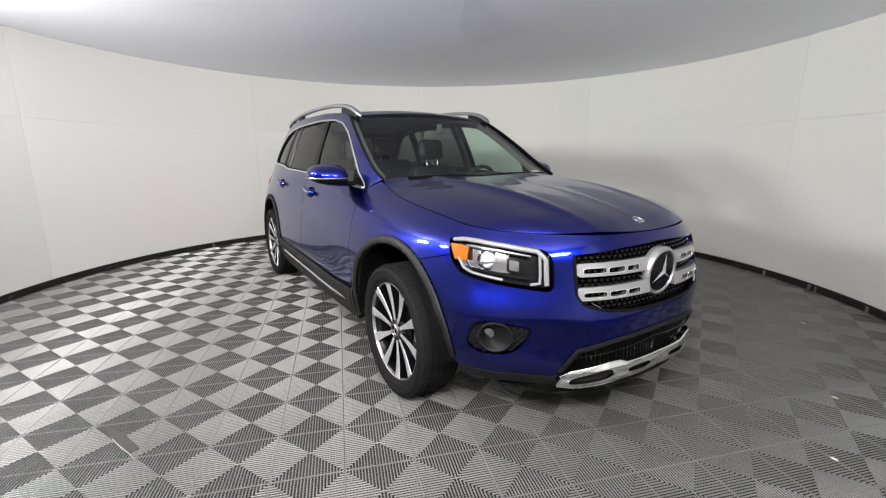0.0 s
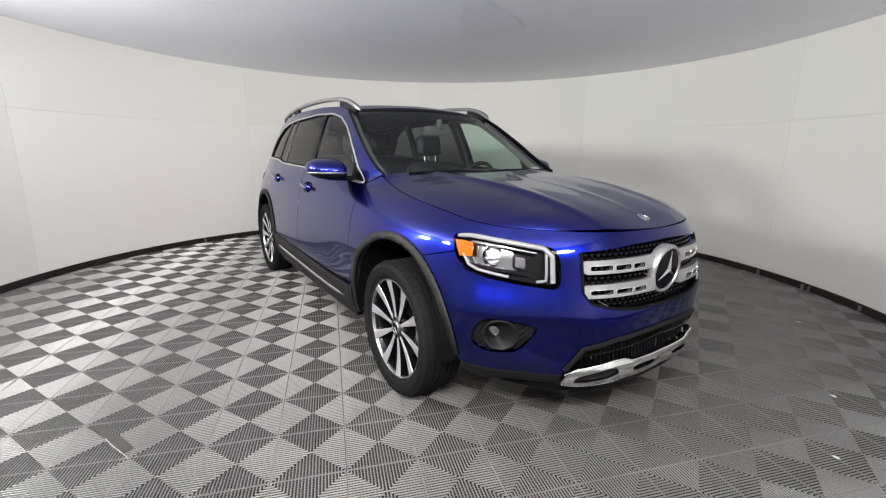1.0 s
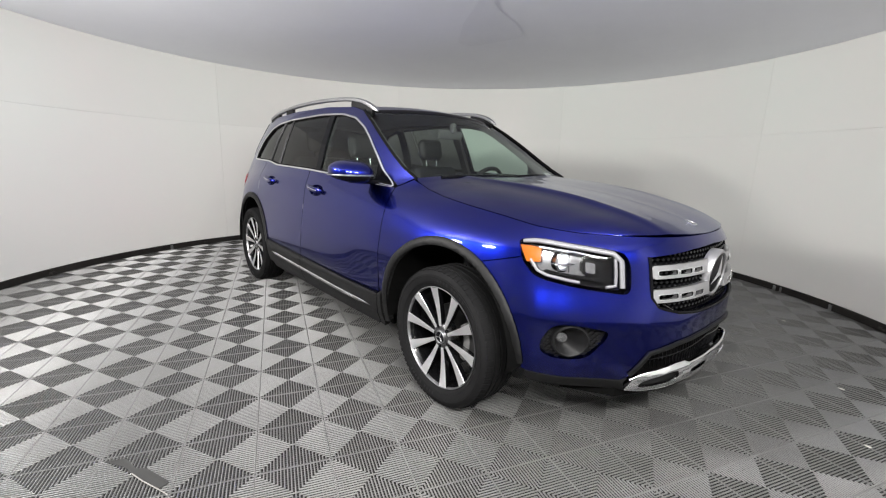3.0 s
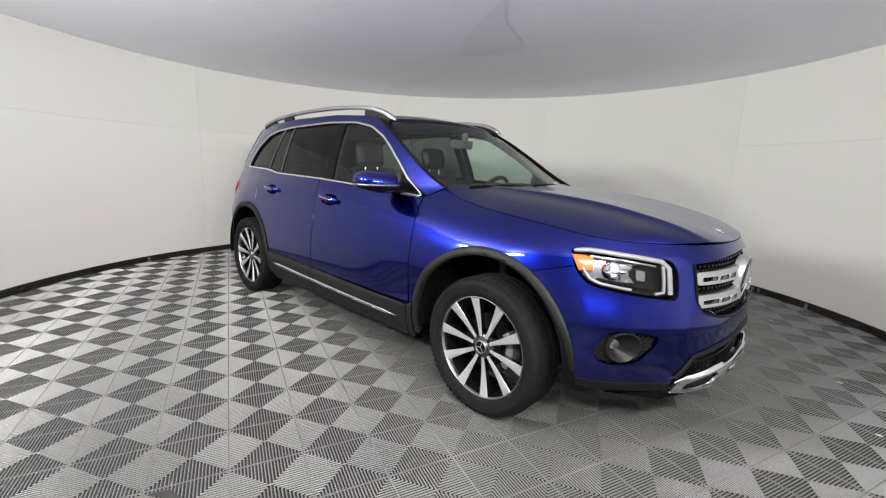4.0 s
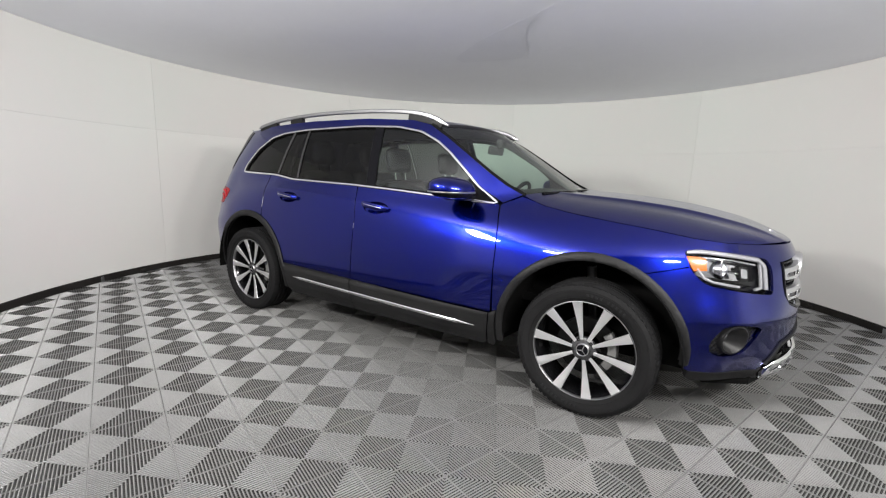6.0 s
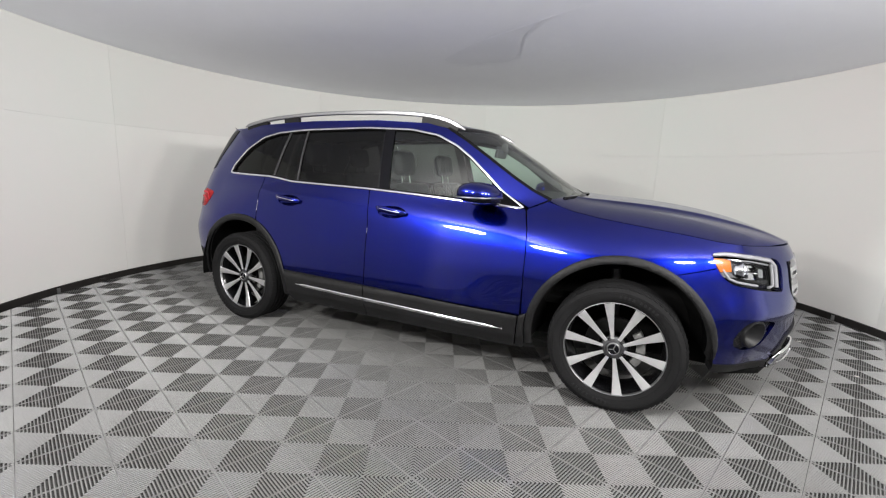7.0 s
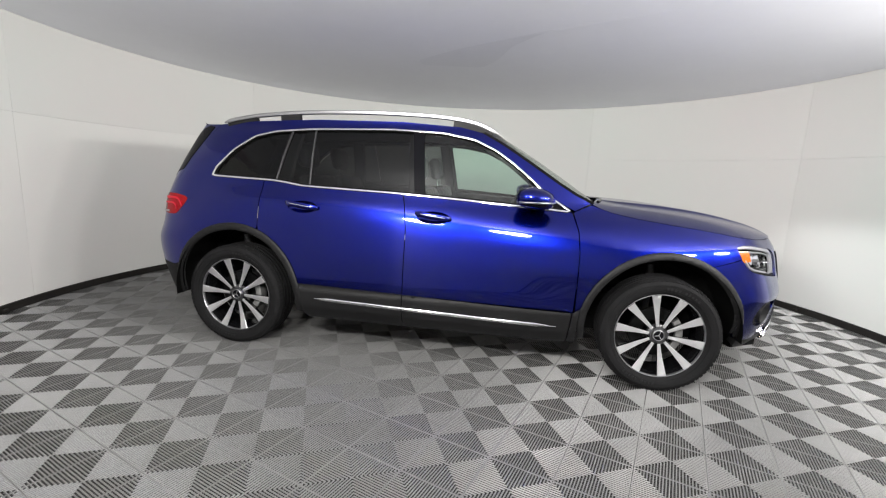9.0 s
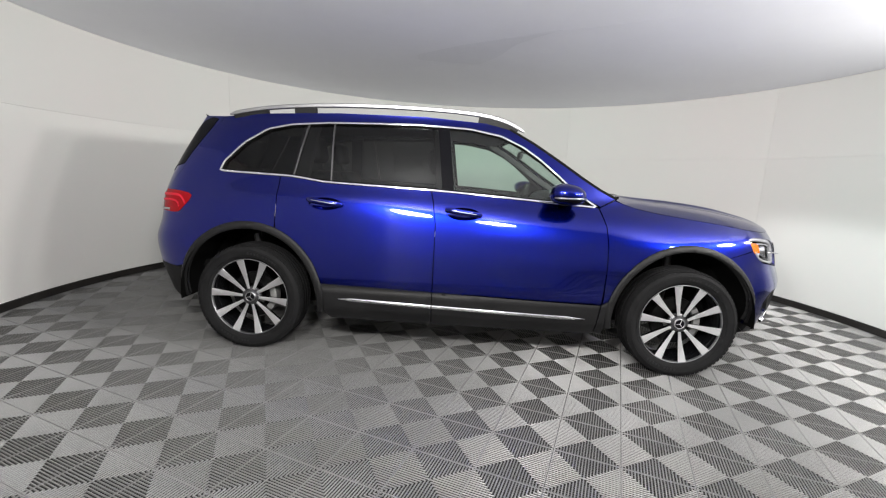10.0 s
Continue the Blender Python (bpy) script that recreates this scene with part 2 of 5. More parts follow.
SECTIONS = [  # station along the outline, heights, inward offsets
    (-3.0, (0.2, 0.35, 0.5, 0.64, 0.72, 0.8, 0.88, 1.0, 1.15, 1.3, 1.5, 1.62), (0.21, 0.12, 0.04, 0.002, 0.0, 0.038, 0.058, 0.068, 0.13, 0.23, 0.40, 0.48)),
    (-2.3, (0.2, 0.35, 0.5, 0.64, 0.72, 0.8, 0.88, 1.0, 1.15, 1.3, 1.5, 1.62), (0.19, 0.105, 0.032, 0.002, 0.0, 0.032, 0.048, 0.060, 0.12, 0.20, 0.32, 0.40)),
    (-1.98, (0.2, 0.35, 0.5, 0.64, 0.72, 0.8, 0.9, 1.0, 1.15, 1.3, 1.5, 1.6), (0.08, 0.03, 0.006, 0.0, 0.0, 0.02, 0.042, 0.070, 0.132, 0.194, 0.30, 0.367)),
    (-1.75, (0.2, 0.35, 0.5, 0.7, 0.85, 0.95, 1.05, 1.15, 1.2, 1.35, 1.5, 1.58), (0.07, 0.02, 0.0, 0.0, 0.02, 0.055, 0.10, 0.14, 0.155, 0.21, 0.285, 0.34)),
    (-1.1, (0.2, 0.35, 0.5, 0.7, 0.85, 0.95, 1.05, 1.1, 1.15, 1.35, 1.5, 1.58), (0.07, 0.02, 0.0, 0.013, 0.031, 0.046, 0.065, 0.105, 0.125, 0.195, 0.265, 0.315)),
    (-0.3, (0.2, 0.35, 0.5, 0.7, 0.85, 0.95, 1.03, 1.08, 1.12, 1.3, 1.5, 1.58), (0.07, 0.02, 0.0, 0.014, 0.034, 0.050, 0.072, 0.10, 0.12, 0.18, 0.265, 0.315)),
    (0.5, (0.2, 0.35, 0.5, 0.7, 0.85, 0.95, 1.02, 1.06, 1.1, 1.3, 1.5, 1.58), (0.07, 0.02, 0.0, 0.012, 0.032, 0.056, 0.09, 0.125, 0.145, 0.21, 0.29, 0.335)),
    (0.9, (0.2, 0.35, 0.5, 0.7, 0.85, 0.95, 1.02, 1.06, 1.1, 1.3, 1.5, 1.58), (0.07, 0.035, 0.014, 0.004, 0.028, 0.062, 0.115, 0.165, 0.19, 0.255, 0.33, 0.37)),
    (1.3, (0.2, 0.35, 0.5, 0.7, 0.85, 0.93, 1.0, 1.06, 1.12), (0.07, 0.02, 0.0, 0.0, 0.03, 0.07, 0.13, 0.21, 0.3)),
    (1.8, (0.2, 0.3, 0.45, 0.58, 0.7, 0.82, 0.9, 0.95, 1.02), (0.15, 0.06, 0.012, 0.002, 0.018, 0.044, 0.068, 0.115, 0.2)),
    (2.2, (0.2, 0.27, 0.4, 0.5, 0.6, 0.7, 0.85, 0.92, 0.96), (0.17, 0.09, 0.03, 0.008, 0.002, 0.022, 0.05, 0.09, 0.14)),
    (2.6, (0.2, 0.27, 0.4, 0.6, 0.7, 0.85, 0.92, 0.96), (0.085, 0.018, -0.004, -0.01, 0.0, 0.03, 0.058, 0.1)),
    (3.1, (0.2, 0.27, 0.4, 0.6, 0.7, 0.85, 0.92, 0.96), (0.09, 0.02, 0.0, 0.0, 0.01, 0.03, 0.055, 0.09)),
]
ZS = np.linspace(0.15, 1.7, 125)
US = np.array([s[0] for s in SECTIONS])


def smooth_rows(a, n):
    k = np.hanning(2 * n + 3)[1:-1]
    k /= k.sum()
    b = np.pad(a, n, mode="reflect", reflect_type="odd")
    return np.convolve(b, k, mode="valid")


INSET = np.array([smooth_rows(np.interp(ZS, s[1], s[2], left=s[2][0], right=s[2][-1] + 0.0), 4) for s in SECTIONS])


def inset(u, z):
    u, z = np.atleast_1d(np.asarray(u, float)), np.atleast_1d(np.asarray(z, float))
    i = np.clip(np.searchsorted(US, u) - 1, 0, len(US) - 2)
    t = np.clip((u - US[i]) / (US[i + 1] - US[i]), 0, 1)
    f = np.clip((z - ZS[0]) / (ZS[1] - ZS[0]), 0, len(ZS) - 1.001)
    k = f.astype(int)
    f = f - k
    g = lambda row: INSET[row, k] * (1 - f) + INSET[row, k + 1] * f
    # cubic blend along the car
    a, b = np.maximum(i - 1, 0), np.minimum(i + 2, len(US) - 1)
    p0, p1, p2, p3 = g(a), g(i), g(i + 1), g(b)
    h = US[i + 1] - US[i]
    m1 = (p2 - p0) / np.maximum(US[i + 1] - US[a], 1e-6) * h
    m2 = (p3 - p1) / np.maximum(US[b] - US[i], 1e-6) * h
    return (2 * t ** 3 - 3 * t ** 2 + 1) * p1 + (t ** 3 - 2 * t ** 2 + t) * m1 + (-2 * t ** 3 + 3 * t ** 2) * p2 + (t ** 3 - t ** 2) * m2


def skin(u, z, out=0.0):
    """Places on the right-hand body side at stations u and heights z, pushed out by so many metres."""
    u = np.atleast_1d(np.asarray(u, float))
    d = out - inset(u, z)
    x, y = np.interp(u, PLAN_U, PLAN_XY[:, 0]), np.interp(u, PLAN_U, PLAN_XY[:, 1])
    tx, ty = np.interp(u, PLAN_U, PLAN_T[:, 0]), np.interp(u, PLAN_U, PLAN_T[:, 1])
    n = np.hypot(tx, ty)
    return np.stack([x + d * ty / n, y - d * tx / n, np.broadcast_to(z, u.shape)], -1)


def skin_normal(u, z):
    h = 0.012
    a = skin(np.asarray(u) + h, z) - skin(np.asarray(u) - h, z)
    b = skin(u, np.asarray(z) + h) - skin(u, np.asarray(z) - h)
    n = np.cross(a, b)
    n[np.abs(skin(u, z)[:, 1]) < 2e-3, 1] = 0.0
    return n / np.linalg.norm(n, axis=1)[:, None]


def resample(poly, step, closed=True):
    p = np.array(poly, float)
    q = np.vstack([p, p[:1]]) if closed else p
    out = []
    for a, b in zip(q[:-1], q[1:]):
        n = max(1, int(math.ceil(np.hypot(*(b - a)) / step)))
        for k in range(n):
            out.append(a + (b - a) * k / n)
    if not closed:
        out.append(q[-1])
    return np.array(out)


def rounded(poly, times=2, cut=0.22):
    p = np.array(poly, float)
    for _ in range(times):
        q = np.roll(p, -1, axis=0)
        p = np.stack([p * (1 - cut) + q * cut, p * cut + q * (1 - cut)], 1).reshape(-1, 2)
    return p


def inside(pts, poly):
    x, y = pts[:, 0], pts[:, 1]
    hit = np.zeros(len(pts), bool)
    for (x1, y1), (x2, y2) in zip(poly, np.roll(poly, -1, axis=0)):
        c = (y1 > y) != (y2 > y)
        hit ^= c & (x < (x2 - x1) * (y - y1) / np.where(y2 == y1, 1e-12, y2 - y1) + x1)
    return hit


def spread(poly, holes=(), step=0.035):
    """Triangles over a polygon in (station, height), with the loops of its rims."""
    from mathutils import geometry
    loops = [resample(poly, step * 0.6)] + [resample(h, step * 0.5) for h in holes]
    pts, edges, rims, near = [], [], [], np.vstack(loops)
    for lp in loops:
        o = len(pts)
        pts += [tuple(p) for p in lp]
        rims.append(list(range(o, o + len(lp))))
        edges += [(o + i, o + (i + 1) % len(lp)) for i in range(len(lp))]
    lo, hi = loops[0].min(0), loops[0].max(0)
    gx, gz = np.meshgrid(np.arange(lo[0], hi[0], step), np.arange(lo[1], hi[1], step))
    g = np.stack([gx.ravel(), gz.ravel()], -1)
    keep = inside(g, loops[0])
    for h in loops[1:]:
        keep &= ~inside(g, h)
    g = g[keep]
    if len(g):
        d = np.min(np.hypot(g[:, None, 0] - near[None, :, 0], g[:, None, 1] - near[None, :, 1]), axis=1)
        g = g[d > step * 0.45]
    pts += [tuple(p) for p in g]
    v, _, f, origin, _, _ = geometry.delaunay_2d_cdt([Vector(p) for p in pts], edges, [], 0, 1e-6)
    v = np.array([tuple(p) for p in v])
    f = np.array([tuple(t) for t in f])
    c = v[f].mean(1)
    keep = inside(c, loops[0])
    for h in loops[1:]:
        keep &= ~inside(c, h)
    where = {}
    for i, o in enumerate(origin):
        for k in o:
            where[k] = i
    return v, f[keep], [[where[i] for i in r] for r in rims]


def panel_data(poly, out=0.0, holes=(), step=0.035, flange=0.018):
    v, f, rims = spread(poly, holes, step)
    outs = out(v[:, 0], v[:, 1]) if callable(out) else out
    P, N = skin(v[:, 0], v[:, 1], outs), skin_normal(v[:, 0], v[:, 1])
    if callable(out):
        h, u, z = 0.004, v[:, 0], v[:, 1]
        N = np.cross(skin(u + h, z, out(u + h, z)) - skin(u - h, z, out(u - h, z)), skin(u, z + h, out(u, z + h)) - skin(u, z - h, out(u, z - h)))
        N /= np.linalg.norm(N, axis=1)[:, None]
    a, b, c = P[f[:, 0]], P[f[:, 1]], P[f[:, 2]]
    flip = (np.cross(b - a, c - a) * N[f[:, 0]]).sum(1) < 0
    f = np.where(flip[:, None], f[:, ::-1], f)
    V, NN, Fs = list(P), list(N), [tuple(t) for t in f]
    if flange:
        for r in rims:
            n = len(r)
            for i in range(n):
                p, q = r[i], r[(i + 1) % n]
                if abs(P[p][1]) < 1e-3 and abs(P[q][1]) < 1e-3:
                    continue
                o = len(V)
                V += [P[p], P[q], P[q] - N[q] * flange, P[p] - N[p] * flange]
                m = np.cross(P[q] - P[p], -N[p])
                m /= np.linalg.norm(m) + 1e-12
                NN += [m] * 4
                Fs.append((o, o + 1, o + 2, o + 3))
    return np.array(V), np.array(NN), Fs


def mirrored(V, N, Fs):
    k = np.array([1, -1, 1])
    return V * k, N * k, [t[::-1] for t in Fs]


def panel(name, poly, material, parent, label="", out=0.0, holes=(), step=0.035, flange=0.018, sides="both"):
    """A piece of the body skin: one on each side of the car, or one right across it."""
    V, N, Fs = panel_data(poly, out, holes, step, flange)
    if sides == "across":
        V2, N2, F2 = mirrored(V, N, Fs)
        o = len(V)
        return [link_mesh(name, np.vstack([V, V2]), Fs + [tuple(i + o for i in t) for t in F2], material, parent, label, np.vstack([N, N2]))]
    made = [link_mesh(name, V, Fs, material, parent, label, N)]
    if sides == "both":
        made.append(link_mesh(name, *[mirrored(V, N, Fs)[i] for i in (0, 2)], material, parent, label, mirrored(V, N, Fs)[1]))
    return made


def strip(name, path, profile, material, parent, label="", out=0.0, sides="both", closed=False, step=0.02, scales=None):
    """A trim that follows the body skin along a path of (station, height)."""
    p = resample(path, step, closed)
    P, N = skin(p[:, 0], p[:, 1], out), skin_normal(p[:, 0], p[:, 1])
    made = []
    if sides == "across":
        P = np.vstack([P, (P * np.array([1, -1, 1]))[::-1][1:]])
        N = np.vstack([N, (N * np.array([1, -1, 1]))[::-1][1:]])
        sides = "one"
    for s in ((1, -1) if sides == "both" else (1,)):
        k = np.array([1, s, 1])
        sc = scales(len(P)) if scales else None
        made.append(part(name, sweep(bmesh.new(), P * k, list(N * k), profile, closed, scales=sc), material, parent, label, sharp=50))
    return made


def both_sides(name, build, material, parent, label="", sharp=35):
    """A part on the right-hand side, and its mirror image on the other."""
    made = []
    for s in (1, -1):
        bm = build()
        if s < 0:
            bmesh.ops.transform(bm, matrix=Matrix.Diagonal((1, -1, 1, 1)), verts=bm.verts)
        made.append(part(name, bm, material, parent, label, sharp=sharp))
    return made


def coons(centre, edge, back, front, ns=24, nv=40, lift=None):
    """A half sheet between four curves; v runs along centre and edge, s from the middle to the side. Returns a full sheet of both halves."""
    def at(c, t):
        c = np.array(c, float)
        l = np.concatenate([[0], np.cumsum(np.linalg.norm(np.diff(c, axis=0), axis=1))])
        l /= l[-1]
        return np.stack([np.interp(t, l, c[:, i]) for i in range(3)], -1)
    v, s = np.linspace(0, 1, nv), np.linspace(0, 1, ns)
    C, E, B, R = at(centre, v), at(edge, v), at(back, s), at(front, s)
    V, S = v[:, None, None], s[None, :, None]
    P = (1 - S) * C[:, None] + S * E[:, None] + (1 - V) * B[None] + V * R[None]
    P -= (1 - S) * (1 - V) * C[0] + S * (1 - V) * E[0] + (1 - S) * V * C[-1] + S * V * E[-1]
    if lift is not None:
        P[..., 2] += lift(P[..., 0], P[..., 1], v[:, None], s[None, :])
    return np.concatenate([P[:, :0:-1], P * np.array([1, -1, 1])], axis=1)


def sheet(name, P, material, parent, label="", thick=0.018):
    n, k = P.shape[:2]
    V = P.reshape(-1, 3)
    idx = np.arange(n * k).reshape(n, k)
    Fs = [(idx[i, j], idx[i + 1, j], idx[i + 1, j + 1], idx[i, j + 1]) for i in range(n - 1) for j in range(k - 1)]
    du, dv = np.gradient(P, axis=0), np.gradient(P, axis=1)
    N = np.cross(du, dv).reshape(-1, 3)
    N /= np.linalg.norm(N, axis=1)[:, None]
    if N[:, 2].mean() < 0:
        N, Fs = -N, [f[::-1] for f in Fs]
    V, N = list(V), list(N)
    if thick:
        rim = list(idx[0, :]) + list(idx[1:, -1]) + list(idx[-1, -2::-1]) + list(idx[-2:0:-1, 0])
        for a, b in zip(rim, rim[1:] + rim[:1]):
            o = len(V)
            V += [V[a], V[b], V[b] - N[b] * thick, V[a] - N[a] * thick]
            m = np.cross(V[b] - V[a], -N[a])
            m /= np.linalg.norm(m) + 1e-12
            N += [m] * 4
            Fs.append((o, o + 1, o + 2, o + 3))
    return link_mesh(name, V, Fs, material, parent, label, N)


# ---- the booth ----
def ring_wall(bm, r0, r1, z0, z1, a0, a1, step=2.0):
    n = max(2, int(round(abs(a1 - a0) / step)))
    rows = []
    for k in range(n + 1):
        a = a0 + (a1 - a0) * k / n
        rows.append([bm.verts.new(polar(a, r, z)) for r, z in ((r0, z0), (r1, z0), (r1, z1), (r0, z1))])
    for p, q in zip(rows, rows[1:]):
        for j in range(4):
            bm.faces.new((p[j], p[(j + 1) % 4], q[(j + 1) % 4], q[j]))
    bm.faces.new(rows[0][::-1])
    bm.faces.new(rows[-1])
    return bm


SEAM = 41.8
booth_wall = tagged(part("wall_round", ring_wall(bmesh.new(), ROOM_R + 0.012, ROOM_R + 0.1, 0.0, ROOM_H, ARC_FROM, ARC_TO), WALL), "curved white booth wall behind its panels", "wall", kind="structure")
first = -127.0 + 360 - 3 * SEAM
edges_at = sorted({ARC_FROM, ARC_TO} | {round(first + k * SEAM, 2) for k in range(-4, 4) if ARC_FROM < first + k * SEAM < ARC_TO})
for a, b in zip(edges_at, edges_at[1:]):
    for z0, z1 in ((0.07, 1.5993), (1.6007, ROOM_H)):
        gap = 0.012
        part("panel", ring_wall(bmesh.new(), ROOM_R, ROOM_R + 0.012, z0, z1, a + gap, b - gap), WALL, booth_wall, sharp=30)
tagged(part("baseboard", ring_wall(bmesh.new(), ROOM_R - 0.012, ROOM_R + 0.012, 0.004, 0.065, ARC_FROM, ARC_TO), BASE), "black rubber baseboard along the curved wall", "baseboard", kind="structure")
for a, wide in ((66.5, 0.03), (58.5, 0.03), (57.4, 0.02), (49.1, 0.03), (30.0, 0.03), (203.0, 0.03)):
    bm = bmesh.new()
    m = Matrix.Translation(polar(a, ROOM_R - 0.016, 0.032)) @ Matrix.Rotation(radians(a + 90), 4, "Z")
    box(bm, (wide, 0.008, 0.05), m, 0.002)
    box(bm, (wide, 0.03, 0.006), m @ Matrix.Translation((0, 0.012, -0.024)), 0.001)
    tagged(part("bracket", bm, SATIN), "small metal bracket holding the black baseboard", "bracket", "brackets along the wall")
for k, a in enumerate((20, 41, 71, 88, 196, 224, 240)):
    bm = bmesh.new()
    box(bm, (0.05, 0.03, 0.03), Matrix.Translation(polar(a, ROOM_R - 0.026, 0.028)) @ Matrix.Rotation(radians(a + 90), 4, "Z"), 0.006)
    tagged(part("rubber_block", bm, BASE), "small black rubber block on the floor against the wall", "block", "blocks along the wall")
# unseen added bay outside the opening: wall swings out both sides to a rear wall
FLARE = 17.0
bm = bmesh.new()
ring_wall(bm, BAY_R, BAY_R + 0.1, 0.0, ROOM_H + 0.6, ARC_TO - 360 + FLARE, ARC_FROM - FLARE)
tagged(part("wall_bay", bm, WALL), "unseen plain white wall added behind the camera", "wall", kind="structure")
for name, a in (("wall_return_1", ARC_FROM), ("wall_return_2", ARC_TO)):
    bm, rows, way = bmesh.new(), [], (1 if name.endswith("2") else -1)
    for t in np.linspace(0, 1, 24):
        # eased curve, so that the car paint reflects no hard edge here
        r = ROOM_R + (BAY_R - ROOM_R) * t * t * (3 - 2 * t)
        rows.append([bm.verts.new(polar(a + way * FLARE * t, q, z)) for q, z in ((r, 0.0), (r + 0.1, 0.0), (r + 0.1, ROOM_H + 0.6), (r, ROOM_H + 0.6))])
    for p, q in zip(rows, rows[1:]):
        for j in range(4):
            bm.faces.new((p[j], p[(j + 1) % 4], q[(j + 1) % 4], q[j]))
    bm.faces.new(rows[0][::-1])
    bm.faces.new(rows[-1])
    tagged(part(name, bm, WALL), "unseen white wall added, swinging out beside the opening", "wall", kind="structure")


def disc(bm, r, z, thick, rings=14, seg=120, sag=0.0):
    rows = []
    for i in range(1, rings + 1):
        q = r * i / rings
        rows.append([bm.verts.new(polar(360 * k / seg, q, z + sag * (1 - (q / r) ** 2))) for k in range(seg)])
    c = bm.verts.new(ROOM + Vector((0, 0, z + sag)))
    for k in range(seg):
        bm.faces.new((c, rows[0][k], rows[0][(k + 1) % seg]))
        for p, q in zip(rows, rows[1:]):
            bm.faces.new((p[k], q[k], q[(k + 1) % seg], p[(k + 1) % seg]))
    top = [bm.verts.new(v.co + Vector((0, 0, thick))) for v in rows[-1]]
    for k in range(seg):
        bm.faces.new((rows[-1][k], top[k], top[(k + 1) % seg], rows[-1][(k + 1) % seg]))
    bm.faces.new(top)
    return bm


ceiling = tagged(part("ceiling", disc(bmesh.new(), ROOM_R + 0.1, ROOM_H, 0.08, sag=0.05), CEILING), "round grey-white cloth ceiling over the booth", "ceiling", kind="structure")
tagged(part("ceiling_bay", disc(bmesh.new(), BAY_R + 0.1, ROOM_H + 0.6, 0.08), CEILING), "unseen plain ceiling added over the bay", "ceiling", kind="structure")


def patch_outline():
    return [(0.727, 0.085), (0.3, 0.34), (-0.084, 0.578), (-0.583, 0.974), (-0.577, 1.166), (0.048, 1.259), (0.229, 0.972), (0.367, 0.544), (0.554, 0.275)]


bm = bmesh.new()
vs = [bm.verts.new((x, y, ROOM_H + 0.05 * (1 - ((x - ROOM.x) ** 2 + (y - ROOM.y) ** 2) / ROOM_R ** 2) - 0.004)) for x, y in rounded(patch_outline(), 2, 0.12)]
bm.faces.new(vs)
bmesh.ops.solidify(bm, geom=bm.faces[:], thickness=0.002)
tagged(part("ceiling_patch", bm, CEILING_PATCH, smooth=False), "pale repair patch on the cloth ceiling", "trim", kind="structure")
bm = bmesh.new()
sweep(bm, [(-0.084 + t * 1.5, 0.578 - t * 0.912, ROOM_H + 0.045 - 0.03 * t * t) for t in np.linspace(0, 1, 12)], (0, 0, 1), oval(0.003, 0.0012, 6))
tagged(part("ceiling_seam", bm, CEILING), "thin raised seam in the cloth ceiling", "trim", kind="structure")

# unseen stand-in lamps in the bay behind the camera
led_group = "LED panels in the entrance bay"
led = None
for a, r, z, share in LED_SPOTS:
    at = polar(a, r, z)
    aim = look(at, (0.0, 0.0, 1.25))
    if led is None:
        led = thing("led_panel", aim, "unseen white LED panel standing in for the booth lights", "lamp", led_group)
        bm = bmesh.new()
        lathe(bm, [(0.001, 0.07), (0.5, 0.06), (0.53, 0.03), (0.53, 0.004), (0.5, 0.004)], 40, Matrix.Diagonal((0.55, 0.27, 1, 1)) @ Matrix.Rotation(radians(90), 4, "X"))
        part("housing", bm, MATT_BLACK, led)
        bm = bmesh.new()
        lathe(bm, [(0.001, 0.0), (0.49, 0.004), (0.5, 0.012)], 40, Matrix.Diagonal((0.55, 0.27, 1, 1)) @ Matrix.Rotation(radians(90), 4, "X"))
        part("diffuser", bm, PANEL_LIGHT, led, "glowing white diffuser")
    else:
        copy_thing(led, aim)
    lamp = bpy.data.lights.new("led_light", "AREA")
    lamp.shape, lamp.size, lamp.size_y, lamp.energy, lamp.color = "ELLIPSE", 0.55, 0.27, KEY_POWER * share, (1.0, 0.973, 0.942)
    new("led_light", lamp).matrix_basis = aim @ Matrix.Translation((0, 0, -0.01))



# ---- the car ----
car = thing("car", pose(0, 0, 0), "dark blue metallic compact SUV with black cladding and silver roof rails", "car")
AXLE, HUB_Z = 1.4145, 0.352
FRONT_ARCH = (1.4165, 0.376)        # centre of the front wheel opening


def arc(cx, cz, r, a0, a1, n=26, squash=1.0):
    return [(cx + r * math.cos(radians(a)), cz + r * squash * math.sin(radians(a))) for a in np.linspace(a0, a1, n)]


DLO_LOW = [(-1.686, 1.178), (-1.18, 1.167), (-1.08, 1.158), (-0.93, 1.138), (-0.25, 1.122), (0.126, 1.104), (0.5, 1.083), (0.846, 1.062)]
DLO_UP = [(0.846, 1.062), (0.702, 1.150), (0.588, 1.25), (0.462, 1.352), (0.354, 1.424), (0.204, 1.492), (-0.006, 1.53), (-0.36, 1.544), (-0.936, 1.53), (-1.212, 1.508), (-1.38, 1.470), (-1.532, 1.374), (-1.664, 1.24), (-1.686, 1.178)]
ROOF_EDGE = [(0.25, 1.54), (0.10, 1.575), (-0.3, 1.60), (-0.9, 1.60), (-1.4, 1.58), (-1.65, 1.562), (-1.77, 1.553)]
PILLAR = [(0.972, 1.118), (0.86, 1.170), (0.75, 1.235), (0.57, 1.352), (0.405, 1.455), (0.25, 1.54)]
HOOD_EDGE = [(0.972, 1.118), (1.03, 1.092), (1.11, 1.068), (1.25, 1.043), (1.48, 1.015), (1.7, 0.991), (1.9, 0.966), (2.12, 0.950), (2.32, 0.942)]
